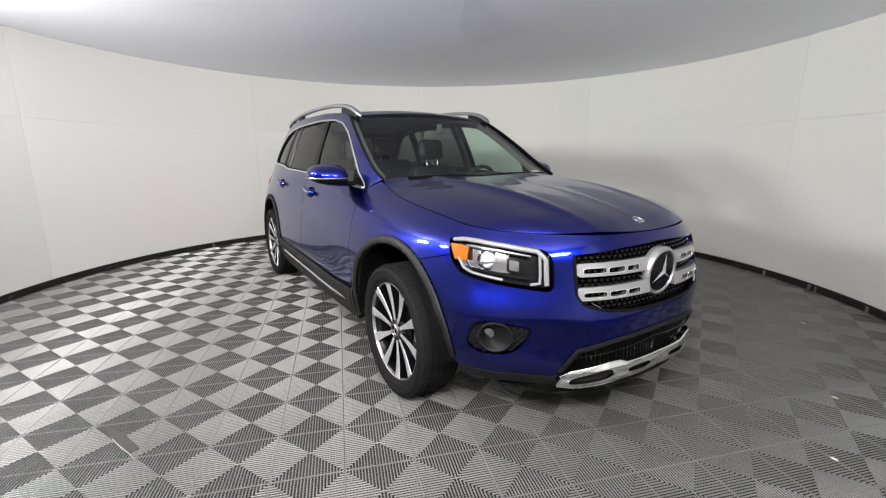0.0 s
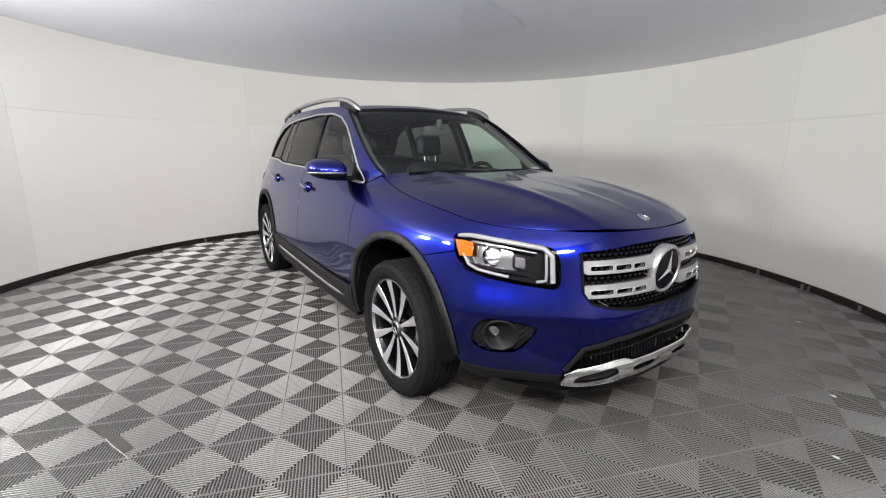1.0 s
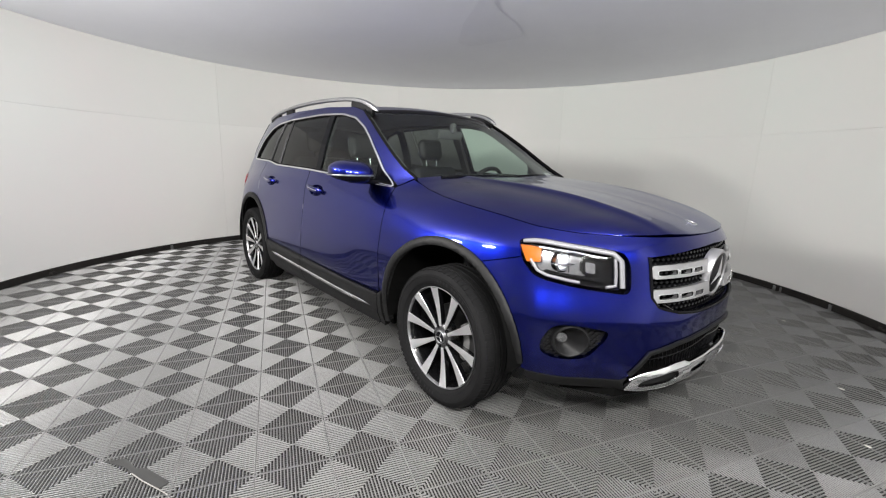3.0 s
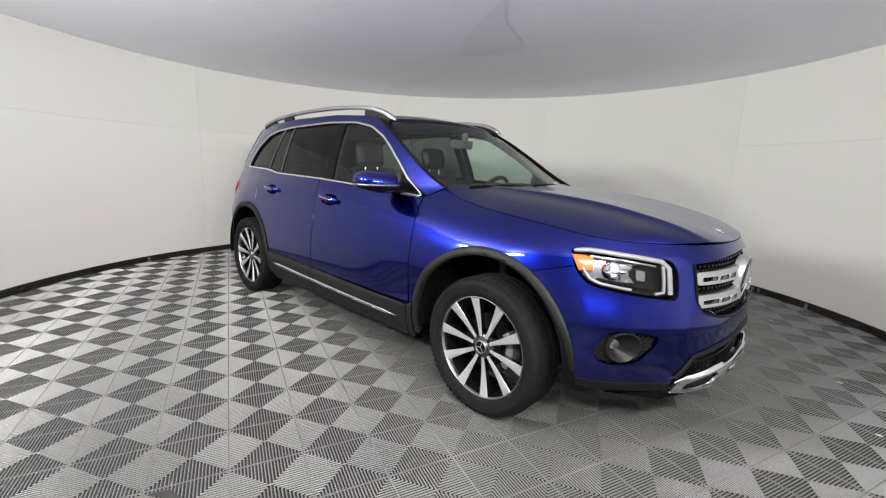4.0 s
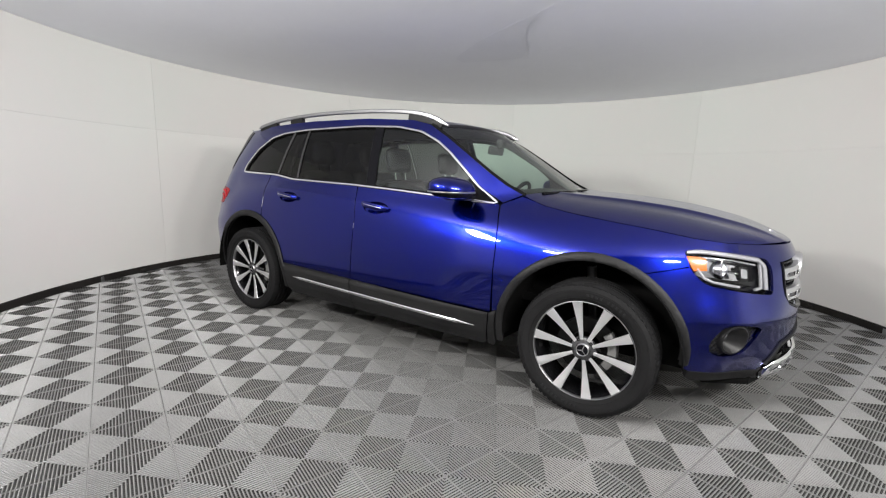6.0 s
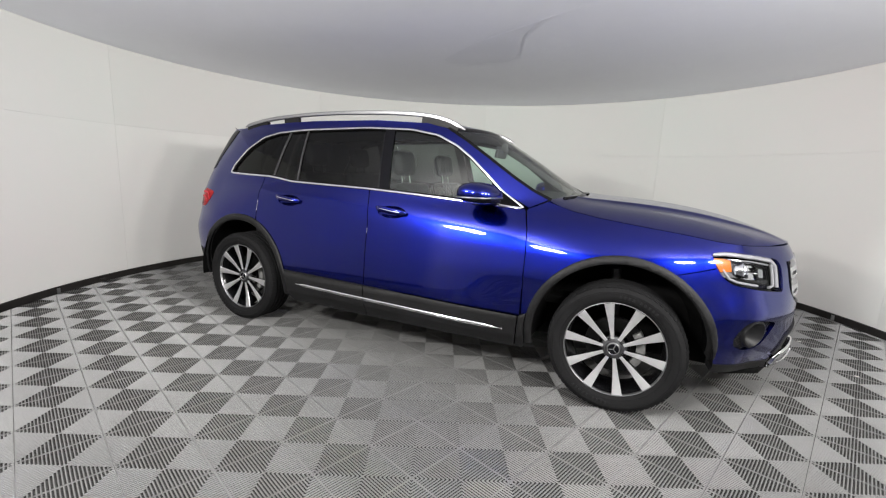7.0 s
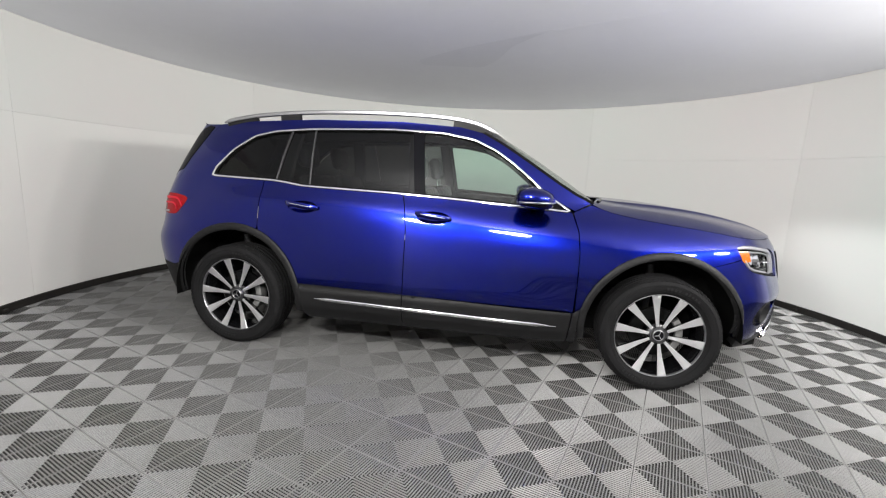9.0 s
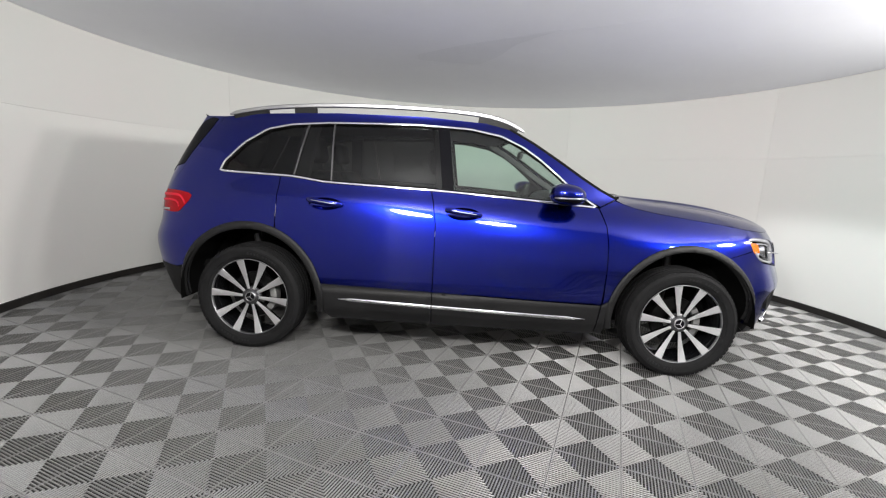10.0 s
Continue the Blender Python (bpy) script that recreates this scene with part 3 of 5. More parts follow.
HOOD_LIP = [(2.32, 0.942), (2.5, 0.94), (2.7, 0.938), (U_FRONT, 0.937)]
DECK = [(-1.77, 1.553), (-1.86, 1.42), (-2.0, 1.22), (-2.15, 1.04), (-2.2, 0.9), (-2.2, 0.6)]
LAMP = rounded([(1.826, 0.912), (1.93, 0.925), (2.15, 0.906), (2.32, 0.882), (2.345, 0.83), (2.345, 0.712), (2.24, 0.722), (2.08, 0.744), (1.93, 0.768), (1.865, 0.83)], 2, 0.2)
FOG = rounded([(1.975, 0.5), (2.02, 0.585), (2.09, 0.597), (2.25, 0.57), (2.255, 0.535), (2.195, 0.45), (2.15, 0.432), (2.04, 0.432), (1.985, 0.455)], 2, 0.2)
GRILLE = [(2.430, 0.862), (2.437, 0.700), (2.466, 0.658), (2.57, 0.632), (2.7, 0.618), (U_FRONT, 0.612), (U_FRONT, 0.893), (2.7, 0.885)]
MOUTH = [(2.408, 0.378), (2.46, 0.452), (2.6, 0.485), (2.75, 0.497), (U_FRONT, 0.502), (U_FRONT, 0.395), (2.6, 0.385), (2.44, 0.362)]
GAP = 0.003

# underbody and dark inner shell
bm = bmesh.new()
prof = []
for x, w in ((-2.0, 0.5), (-1.95, 0.6), (-1.9, 0.5), (-0.93, 0.5), (-0.9, 0.8), (0.88, 0.8), (0.92, 0.5), (1.9, 0.5), (1.95, 0.62), (2.15, 0.5), (2.24, 0.3)):
    prof.append((x, w))
low = [bm.verts.new((x, s * w, 0.23)) for s, seq in ((-1, prof), (1, prof[::-1])) for x, w in seq]
bm.faces.new(low)
ext = bmesh.ops.extrude_face_region(bm, geom=bm.faces[:])
bmesh.ops.translate(bm, verts=[v for v in ext["geom"] if isinstance(v, bmesh.types.BMVert)], vec=(0, 0, 0.4))
part("underbody", bm, MATT_BLACK, car, "black underbody", smooth=False)


def well(cx, cz, grow=1.0):
    def build():
        bm = bmesh.new()
        pr = [(0.0, -0.52), (0.40, -0.52), (0.455, -0.58), (0.472, -0.87), (0.47, -0.9)]
        keep = []
        n = 48
        for k in range(n + 1):
            a = radians(-3 + 189 * k / n)
            keep.append([bm.verts.new((cx + grow * r * math.cos(a), y, cz + grow * r * math.sin(a))) for r, y in pr])
        for p, q in zip(keep, keep[1:]):
            for i in range(len(pr) - 1):
                if i == 0:
                    bm.faces.new((p[0], p[1], q[1]))
                else:
                    bm.faces.new((p[i], p[i + 1], q[i + 1], q[i]))
        bmesh.ops.remove_doubles(bm, verts=bm.verts, dist=1e-5)
        return bm
    return build


for cx, cz, grow in ((FRONT_ARCH[0], FRONT_ARCH[1], 0.962), (-AXLE, HUB_Z + 0.01, 1.0)):
    both_sides("wheel_well", well(cx, cz, grow), MATT_BLACK, car, "black plastic wheel-arch liner")
    for s in (-1, 1):
        bm = bmesh.new()
        sweep(bm, [(cx - 0.02, s * 0.60, 0.42), (cx - 0.03, s * 0.66, 0.60), (cx - 0.04, s * 0.68, 0.76)], (1, 0, 0), oval(0.05, 0.05, 12))
        part("damper", bm, DARK_TRIM, car, "dark grey suspension damper")

# painted panels
HANDLES = ((-0.91, 1.010), (-0.015, 0.990))


def cup_edge(u, z, q=1.0, n=30):
    return [(u + 0.108 * q * math.cos(a), z - 0.008 + 0.040 * q * math.sin(a)) for a in np.linspace(0, 2 * math.pi, n, endpoint=False)]


fender = [(0.905, 0.462), (0.905, 0.83), (0.893, 0.95), (0.862, 1.055), (0.868, 1.064)] + [(0.970, 1.108)] + [(u, z - 0.0025) for u, z in HOOD_EDGE[1:7]] + [(1.86, 0.942)]
fender += [(1.842, 0.930), (1.834, 0.916), (1.860, 0.845)] + arc(*FRONT_ARCH, 0.482, 60, 167, 28)
panel("front_fender", fender, PAINT, car, step=0.03)
bumper = [(1.83, 0.93), (1.865, 0.948)] + [(u, z - 0.0025) for u, z in HOOD_EDGE[6:]] + [(u, z - 0.0025) for u, z in HOOD_LIP[1:]]
bumper += [(U_FRONT, 0.893), (2.7, 0.885), (2.430, 0.862), (2.437, 0.700), (2.466, 0.658), (2.57, 0.632), (2.7, 0.618), (U_FRONT, 0.612)]
bumper += [(U_FRONT, 0.502), (2.75, 0.497), (2.6, 0.485), (2.46, 0.452), (2.412, 0.388), (2.388, 0.34), (2.36, 0.322), (2.1, 0.332), (1.93, 0.345)]
bumper += arc(*FRONT_ARCH, 0.482, -3, 59.4, 16) + [(1.858, 0.839)]
def bumper_out(u, z):
    """A ridge over the fog lamps, fading out towards the arch and the grille."""
    w = np.clip((u - 1.84) / 0.12, 0, 1) * np.clip((2.60 - u) / 0.30, 0, 1)
    w = w * w * (3 - 2 * w)
    q = np.clip((0.755 - z) / 0.145, 0, 1)
    return 0.017 * w * np.where(z > 0.61, q * q * (3 - 2 * q), np.exp(-((z - 0.61) / 0.06) ** 2))


panel("front_bumper", bumper, PAINT, car, out=bumper_out, holes=(LAMP, FOG), sides="across", step=0.03, flange=0.035)
door_front = [(-0.187, 0.474), (-0.187, 0.9), (-0.21, 1.05), (-0.228, 1.118)] + [(u, z - 0.002) for u, z in DLO_LOW[5:]] + [(0.854, 1.05), (0.887, 0.95), (0.899, 0.83), (0.899, 0.66), (0.892, 0.455)]
panel("front_door", door_front, PAINT, car, holes=(cup_edge(*HANDLES[1]),))
door_rear = [(-0.193, 0.476), (-0.193, 0.9), (-0.216, 1.05), (-0.236, 1.118), (-0.93, 1.134), (-1.08, 1.154), (-1.18, 1.163), (-1.234, 1.164), (-1.232, 0.86)] + arc(-AXLE, HUB_Z, 0.508, 68, 16, 22) + [(-0.92, 0.487)]
panel("rear_door", door_rear, PAINT, car, holes=(cup_edge(*HANDLES[0]),))
quarter = [(0.868, 1.07)] + [(u, z + 0.004) for u, z in DLO_UP[1:-1]] + [(-1.69, 1.176), (-1.24, 1.163), (-1.238, 0.86)] + arc(-AXLE, HUB_Z, 0.508, 70, 158, 24)
quarter += [(-1.95, 0.525), (-2.2, 0.545)] + DECK[::-1][:4]
quarter += [(-1.86, 1.42)] + ROOF_EDGE[::-1] + PILLAR[::-1][1:-1] + [(0.972, 1.121)]
TAIL = rounded([(-1.868, 1.006), (-1.878, 0.972), (-1.945, 0.894), (-2.0, 0.886), (-2.196, 0.893), (-2.196, 1.035), (-2.0, 1.034), (-1.90, 1.022)], 1, 0.15)
panel("side_panel", quarter, PAINT, car, holes=(TAIL,), step=0.03)
tail_gate = [(u - GAP, z) for u, z in DECK] + [(U_REAR, 0.6), (U_REAR, 1.568)]
panel("tailgate", tail_gate, PAINT, car, sides="across", step=0.05)
panel("rear_window", [(-2.25, 1.16), (-2.16, 1.42), (U_REAR, 1.45), (U_REAR, 1.14)], GLOSS_BLACK, car, out=0.004, sides="across", step=0.06, flange=0)
panel("rear_bumper", [(-2.2, 0.541), (-1.95, 0.521)] + arc(-AXLE, HUB_Z, 0.515, 161, 186, 8) + [(-1.955, 0.292), (-2.03, 0.325), (-2.15, 0.385), (-2.3, 0.41), (U_REAR, 0.42), (U_REAR, 0.6), (-2.2, 0.6)], PLASTIC, car, "black grained rear bumper", sides="across", step=0.05, flange=0.05)
lip = [(1.915, 0.343), (2.1, 0.329), (2.36, 0.319), (2.386, 0.332), (2.378, 0.30), (2.40, 0.268), (U_FRONT, 0.268), (U_FRONT, 0.25), (2.42, 0.257), (2.3, 0.268), (1.95, 0.284), (1.915, 0.30)]
panel("bumper_lip", lip, PLASTIC, car, "black grained lower lip", out=0.003, sides="across", flange=0.05)


# hood, roof, windscreen
def on_skin(pts, out=0.0):
    p = resample(pts, 0.02, closed=False)
    return skin(p[:, 0], p[:, 1], out)


HOOD_MID = [(1.10, 0, 1.130), (1.3, 0, 1.118), (1.55, 0, 1.094), (1.8, 0, 1.062), (2.0, 0, 1.024), (2.13, 0, 0.990), (2.22, 0, 0.956), tuple(on_skin(HOOD_LIP)[-1] + np.array([0, 0, 0.002]))]
hood_edge = on_skin(HOOD_EDGE)
corner = hood_edge[0]
hood_back = [(1.10 - 0.14 * t ** 2 + (corner[0] - 0.96) * t ** 6, corner[1] * t, 1.128 + (corner[2] - 1.128) * t ** 2.2) for t in np.linspace(0, 1, 20)]


def hood_lift(x, y, v, s):
    a = np.abs(y)
    w = 0.34 + 0.10 * (1 - v)
    ridge = 0.018 / (1 + np.exp((a - w) / 0.009)) + 0.008 * np.exp(-((a - w) / 0.05) ** 2) - 0.009 * np.exp(-((a) / 0.16) ** 2)
    bow = 0.036 * np.sin(np.pi * np.clip(s, 0, 1) ** 1.6) ** 0.9
    return (ridge + bow) * np.sin(np.pi * np.clip(v * 0.93 + 0.05, 0, 1)) ** 0.6


sheet("hood", coons(catmull(HOOD_MID, 10), hood_edge, hood_back, on_skin(HOOD_LIP)[::-1], 80, 70, hood_lift), PAINT, car)
pillar = on_skin(PILLAR, -0.004)
WS_LOW, WS_TOP = (1.075, 0, 1.118), (0.345, 0, 1.575)
ws_mid = [tuple(np.array(WS_LOW) * (1 - t) + np.array(WS_TOP) * t + np.array([0.012, 0, 0.006]) * math.sin(math.pi * t)) for t in np.linspace(0, 1, 14)]


def bowed(mid, end, power=2.0, n=20):
    return [(mid[0] + (end[0] - mid[0]) * t ** power, end[1] * t, mid[2] + (end[2] - mid[2]) * t ** power) for t in np.linspace(0, 1, n)]


screen = sheet("windscreen", coons(ws_mid, pillar, bowed(WS_LOW, pillar[0]), bowed(WS_TOP, pillar[-1])), SHIELD, car, "clear greenish windscreen", thick=0)
screen.visible_shadow = False
roof_edge = on_skin(ROOF_EDGE)
roof_mid = catmull([(0.345, 0, 1.577), (0.15, 0, 1.612), (-0.3, 0, 1.635), (-0.9, 0, 1.635), (-1.5, 0, 1.61), (-1.84, 0, 1.575)], 8)
sheet("roof", coons(roof_mid, roof_edge, bowed(tuple(roof_mid[0]), roof_edge[0]), bowed(tuple(roof_mid[-1]), roof_edge[-1])), PAINT, car)
bm = bmesh.new()
sweep(bm, [Vector(p) + Vector((0.012, 0, 0.002)) for p in pillar], (0, -1, 0), oval(0.018, 0.012, 8, 3))
part("windscreen_seal", bm, MATT_BLACK, car)
bm = bmesh.new()
sweep(bm, [Vector((p[0] + 0.012, -p[1], p[2] + 0.002)) for p in pillar], (0, 1, 0), oval(0.018, 0.012, 8, 3))
part("windscreen_seal", bm, MATT_BLACK, car)
# black band across the top of the screen, and the cowl
top_row = [Vector(p) for p in bowed(WS_TOP, pillar[-1])]
full = [Vector((p.x, -p.y, p.z)) for p in top_row[-2::-1]] + top_row[1:-1]
bm = bmesh.new()
sweep(bm, [p + Vector((0.024, 0, -0.013)) for p in full], (0.53, 0, 0.85), oval(0.06, 0.004, 8, 3))
part("screen_band", bm, GLOSS_BLACK, car, "black ceramic band of the windscreen")
low_row = [Vector(p) for p in bowed(WS_LOW, pillar[0])]
full = [Vector((p.x, -p.y, p.z)) for p in low_row[::-1]] + low_row[1:]
bm = bmesh.new()
sweep(bm, [p + Vector((-0.005, 0, -0.03)) for p in full], (0.3, 0, 0.95), oval(0.13, 0.03, 10, 3))
part("cowl", bm, PLASTIC, car, "black plastic scuttle panel")
for y0, y1, x0 in ((0.62, -0.02, 1.03), (0.02, -0.58, 1.07)):
    bm = bmesh.new()
    pts = [(x0 + 0.05 * math.sin(math.pi * t) - 0.06 * abs(y0 + (y1 - y0) * t), y0 + (y1 - y0) * t, 1.128 + 0.010 * math.sin(math.pi * t)) for t in np.linspace(0, 1, 12)]
    sweep(bm, pts, (0.4, 0, 0.9), oval(0.022, 0.018, 8))
    part("wiper", bm, GLOSS_BLACK, car, "black wiper arm")

bm = box(bmesh.new(), (0.03, 0.085, 0.003), pose(0.925, 0.60, 1.141, 0, 28, 12))
part("sticker", bm, DEBRIS, car, "small white sticker in the windscreen corner", smooth=False)

# side glass and its trim
sides_glass = [
    ("quarter_window", [(-1.676, 1.182), (-1.65, 1.236), (-1.515, 1.36), (-1.37, 1.455), (-1.21, 1.50), (-1.10, 1.508), (-1.155, 1.172)], PRIVACY),
    ("vent_window", [(-1.145, 1.17), (-1.09, 1.509), (-0.925, 1.522), (-0.90, 1.14), (-0.95, 1.144), (-1.08, 1.163)], PRIVACY),
    ("rear_door_window", [(-0.885, 1.14), (-0.91, 1.524), (-0.36, 1.537), (-0.215, 1.536), (-0.16, 1.124), (-0.25, 1.126)], PRIVACY),
    ("front_door_window", [(-0.085, 1.12), (-0.14, 1.534), (-0.01, 1.524), (0.198, 1.486), (0.346, 1.418), (0.455, 1.346), (0.58, 1.245), (0.69, 1.147), (0.80, 1.072), (0.5, 1.087), (0.126, 1.108)], GLASS),
]
for name, poly, glass in sides_glass:
    for ob in panel(name, poly, glass, car, "dark privacy glass" if glass is PRIVACY else "clear greenish glass", out=-0.014, flange=0, step=0.06):
        ob.visible_shadow = False
panel("door_pillar", [(-0.16, 1.122), (-0.215, 1.538), (-0.14, 1.536), (-0.085, 1.118)], GLOSS_BLACK, car, "gloss black centre pillar", out=-0.004, step=0.06)
for a, b in (((-1.15, 1.168), (-1.095, 1.51)), ((-0.893, 1.138), (-0.918, 1.524))):
    strip("window_bar", [a, b], oval(0.012, 0.012, 8, 3), DARK_TRIM, car, "thin satin silver window divider", out=-0.008)
# black seal inside the chrome line, then the chrome line itself
strip("window_seal", [(u, z) for u, z in rounded(DLO_LOW[:-1] + DLO_UP[:-1], 1, 0.12)], oval(0.03, 0.02, 8, 3), MATT_BLACK, car, closed=True, out=-0.012)
strip("window_trim", [(u, z) for u, z in rounded(DLO_LOW[:-1] + DLO_UP[:-1], 1, 0.08)], oval(0.016, 0.014, 10, 3), CHROME, car, "polished chrome window surround", closed=True, out=0.002)

# cladding
for cx, cz, r0, r1 in ((*FRONT_ARCH, 0.447, 0.491), (-AXLE, HUB_Z, 0.463, 0.513)):
    a0, a1 = (0, 190) if cx > 0 else (-8, 184)
    ring = arc(cx, cz, r1, a0, a1, 44) + arc(cx, cz, r0, a1, a0, 44)

    def puff(u, z, cx=cx, cz=cz, r0=r0, r1=r1):
        q = np.clip((np.hypot(u - cx, z - cz) - r0) / (r1 - r0), 0, 1)
        return 0.004 + 0.010 * np.sqrt(np.clip(1 - (2 * q - 1) ** 4, 0, 1))
    panel("wheel_arch_trim", ring, PLASTIC, car, "grained black wheel-arch cladding", out=puff, step=0.018, flange=0.05)


def sill_out(u, z):
    return 0.008 + 0.010 * np.clip((z - 0.27) / 0.05, 0, 1) * np.clip((0.47 - z) / 0.02, 0, 1)


sill_rear = [(-0.193, 0.472), (-0.92, 0.485)] + arc(-AXLE, HUB_Z, 0.517, 14, -2, 8) + [(-0.90, 0.28), (-0.86, 0.245), (-0.193, 0.245)]
sill_front = [(-0.187, 0.472), (0.884, 0.452), (0.868, 0.27), (0.855, 0.25), (-0.187, 0.245)]
sill_end = [(0.892, 0.451), (0.876, 0.26), (0.915, 0.25), (0.926, 0.28)] + arc(*FRONT_ARCH, 0.494, 187, 168, 6)
for poly in (sill_rear, sill_front, sill_end):
    panel("sill_cladding", poly, PLASTIC, car, "grained black sill cladding", out=sill_out, step=0.03, flange=0.04)


def taper_a(n):
    return np.clip(np.linspace(0, 1, n) * 7, 0.15, 1.0)


def taper_b(n):
    return np.clip((1 - np.linspace(0, 1, n)) * 8, 0.15, 1.0)


strip("sill_trim", [(-0.80, 0.392), (-0.193, 0.377)], oval(0.024, 0.012, 10, 2.5), CHROME, car, "chrome sill strip", out=0.02, scales=taper_a)
strip("sill_trim", [(-0.187, 0.377), (0.80, 0.356)], oval(0.024, 0.012, 10, 2.5), CHROME, car, "chrome sill strip", out=0.02, scales=taper_b)

# silver strips imitating the glints on the door edges; black fin beside the rear window
for path in ([(-0.1895, 0.83), (-0.1895, 0.865)], [(-1.2355, 0.905), (-1.2355, 0.985)]):
    strip("door_edge_glint", path, oval(0.0022, 0.0022, 6), SATIN, car, "thin silver strip imitating light caught on the door edge", out=0.0005)
panel("rear_fin", [(-1.835, 1.535), (-1.868, 1.47), (-1.958, 1.34), (-2.045, 1.215), (-2.24, 1.19), (-2.16, 1.41), (-1.99, 1.52), (-1.90, 1.545)], GLOSS_BLACK, car, "gloss black fin beside the rear window", out=0.004, step=0.03, flange=0.01)

# door handles with their cups
for u, z in HANDLES:
    def handle():
        bm = bmesh.new()
        us = np.linspace(u - 0.115, u + 0.115, 22)
        t = np.linspace(-1, 1, 22)
        P = skin(us, z + 0.004 - 0.012 * t, 0.012 + 0.024 * (1 - np.abs(t) ** 4))
        return sweep(bm, P, (0, 0, 1), oval(0.020, 0.034, 12, 2.6), scales=np.clip(1.15 - 0.5 * np.abs(t) ** 5, 0.3, 1.2))
    hs = both_sides("door_handle", handle, PAINT, car)

    def cup():
        bm = bmesh.new()
        n, rows = 30, []
        for q, d in ((1.02, -0.003), (0.97, -0.006), (0.85, -0.018), (0.6, -0.031), (0.25, -0.036)):
            e = np.array(cup_edge(u, z, q, n))
            P = skin(e[:, 0], e[:, 1], d)
            rows.append([bm.verts.new(p) for p in P])
        for p, q in zip(rows, rows[1:]):
            for k in range(n):
                bm.faces.new((p[k], p[(k + 1) % n], q[(k + 1) % n], q[k]))
        bm.faces.new(rows[-1])
        return bm
    both_sides("handle_cup", cup, PAINT, car)
    for h, s in zip(hs, (1, -1)):
        us = np.linspace(u - 0.10, u + 0.10, 14)
        t = np.linspace(-1, 1, 14)
        P = skin(us, z + 0.006 - 0.012 * t, 0.025 + 0.024 * (1 - np.abs(t) ** 4)) * np.array([1, s, 1])
        part("handle_trim", sweep(bmesh.new(), P, (0, 0, 1), oval(0.006, 0.006, 8)), CHROME, h, "chrome handle line")

# roof rails
RAIL = np.array([0, -0.02, 0]) + catmull([(0.36, -0.565, 1.535), (0.24, -0.575, 1.592), (0.08, -0.58, 1.628), (-0.2, -0.58, 1.65), (-0.6, -0.578, 1.658), (-1.0, -0.572, 1.65), (-1.35, -0.565, 1.625), (-1.55, -0.56, 1.595), (-1.68, -0.555, 1.567)], 8)
rails = both_sides("roof_rail", lambda: sweep(bmesh.new(), RAIL, (0, 0, 1), oval(0.036, 0.03, 12, 3), scales=np.clip(np.minimum(np.linspace(0, 1, len(RAIL)), np.linspace(1, 0, len(RAIL))) * 14 + 0.35, 0.35, 1)), SATIN, car, "satin silver roof rail")
for rail, s in zip(rails, (1, -1)):
    for xa, xb in ((0.31, 0.05), (-1.06, -1.21), (-1.40, -1.64)):
        bm = bmesh.new()
        pts = [(x, s * np.interp(x, RAIL[::-1, 0], RAIL[::-1, 1]), np.interp(x, RAIL[::-1, 0], RAIL[::-1, 2]) - 0.035) for x in np.linspace(xa, xb, 8)]
        sweep(bm, pts, (0, 0, 1), oval(0.03, 0.06, 10, 4))
        part("rail_foot", bm, PLASTIC, rail, "black rail foot")


# door mirrors
def mirror_point(t, a, grow=1.0):
    """A point of the mirror shell: t runs outward from the door, a round the section."""
    c, s = math.cos(a), math.sin(a)
    r = ((1 - (2 * t - 1) ** 4 * 0.85) ** 0.5 if 0 < t < 1 else 0.38) * (1 - 0.22 * t ** 3)
    c, s = math.copysign(abs(c) ** 0.82, c), math.copysign(abs(s) ** 0.82, s)
    x = 0.62 - 0.035 * t + 0.126 * grow * r * c * (1.0 if c > 0 else 0.84)
    z = 1.135 + 0.01 * t + 0.070 * grow * (0.75 + 0.25 * r) * r * (s if s > 0 else 0.9 * s) - 0.014 * max(c, 0.0) * r
    return Vector((x, -0.82 - 0.235 * t, z))


def mirror_shell(z0, z1, grow=1.0):
    def build():
        bm = bmesh.new()
        n, k = 24, 28
        rows = [[bm.verts.new(mirror_point(i / n, a, grow)) for a in np.linspace(0, 2 * math.pi, k, endpoint=False)] for i in range(n + 1)]
        for p, q in zip(rows, rows[1:]):
            for j in range(k):
                bm.faces.new((p[j], p[(j + 1) % k], q[(j + 1) % k], q[j]))
        bm.faces.new(rows[0][::-1])
        bm.faces.new(rows[-1])
        for level, no in ((z0, -1), (z1, 1)):
            if level is not None:
                g = bm.verts[:] + bm.edges[:] + bm.faces[:]
                bmesh.ops.bisect_plane(bm, geom=g, plane_co=(0, 0, level), plane_no=(0, 0, no), clear_outer=True)
        return bm
    return build


caps = both_sides("mirror_cap", mirror_shell(1.120, None), PAINT, car, sharp=60)
both_sides("mirror_base", mirror_shell(None, 1.120, 0.985), GLOSS_BLACK, car, sharp=60)
both_sides("mirror_arm", lambda: sweep(bmesh.new(), [(0.66, -0.75, 1.085), (0.64, -0.81, 1.082), (0.62, -0.88, 1.085), (0.60, -0.94, 1.09)], (0, 0, 1), oval(0.09, 0.034, 12, 2.5)), GLOSS_BLACK, car)
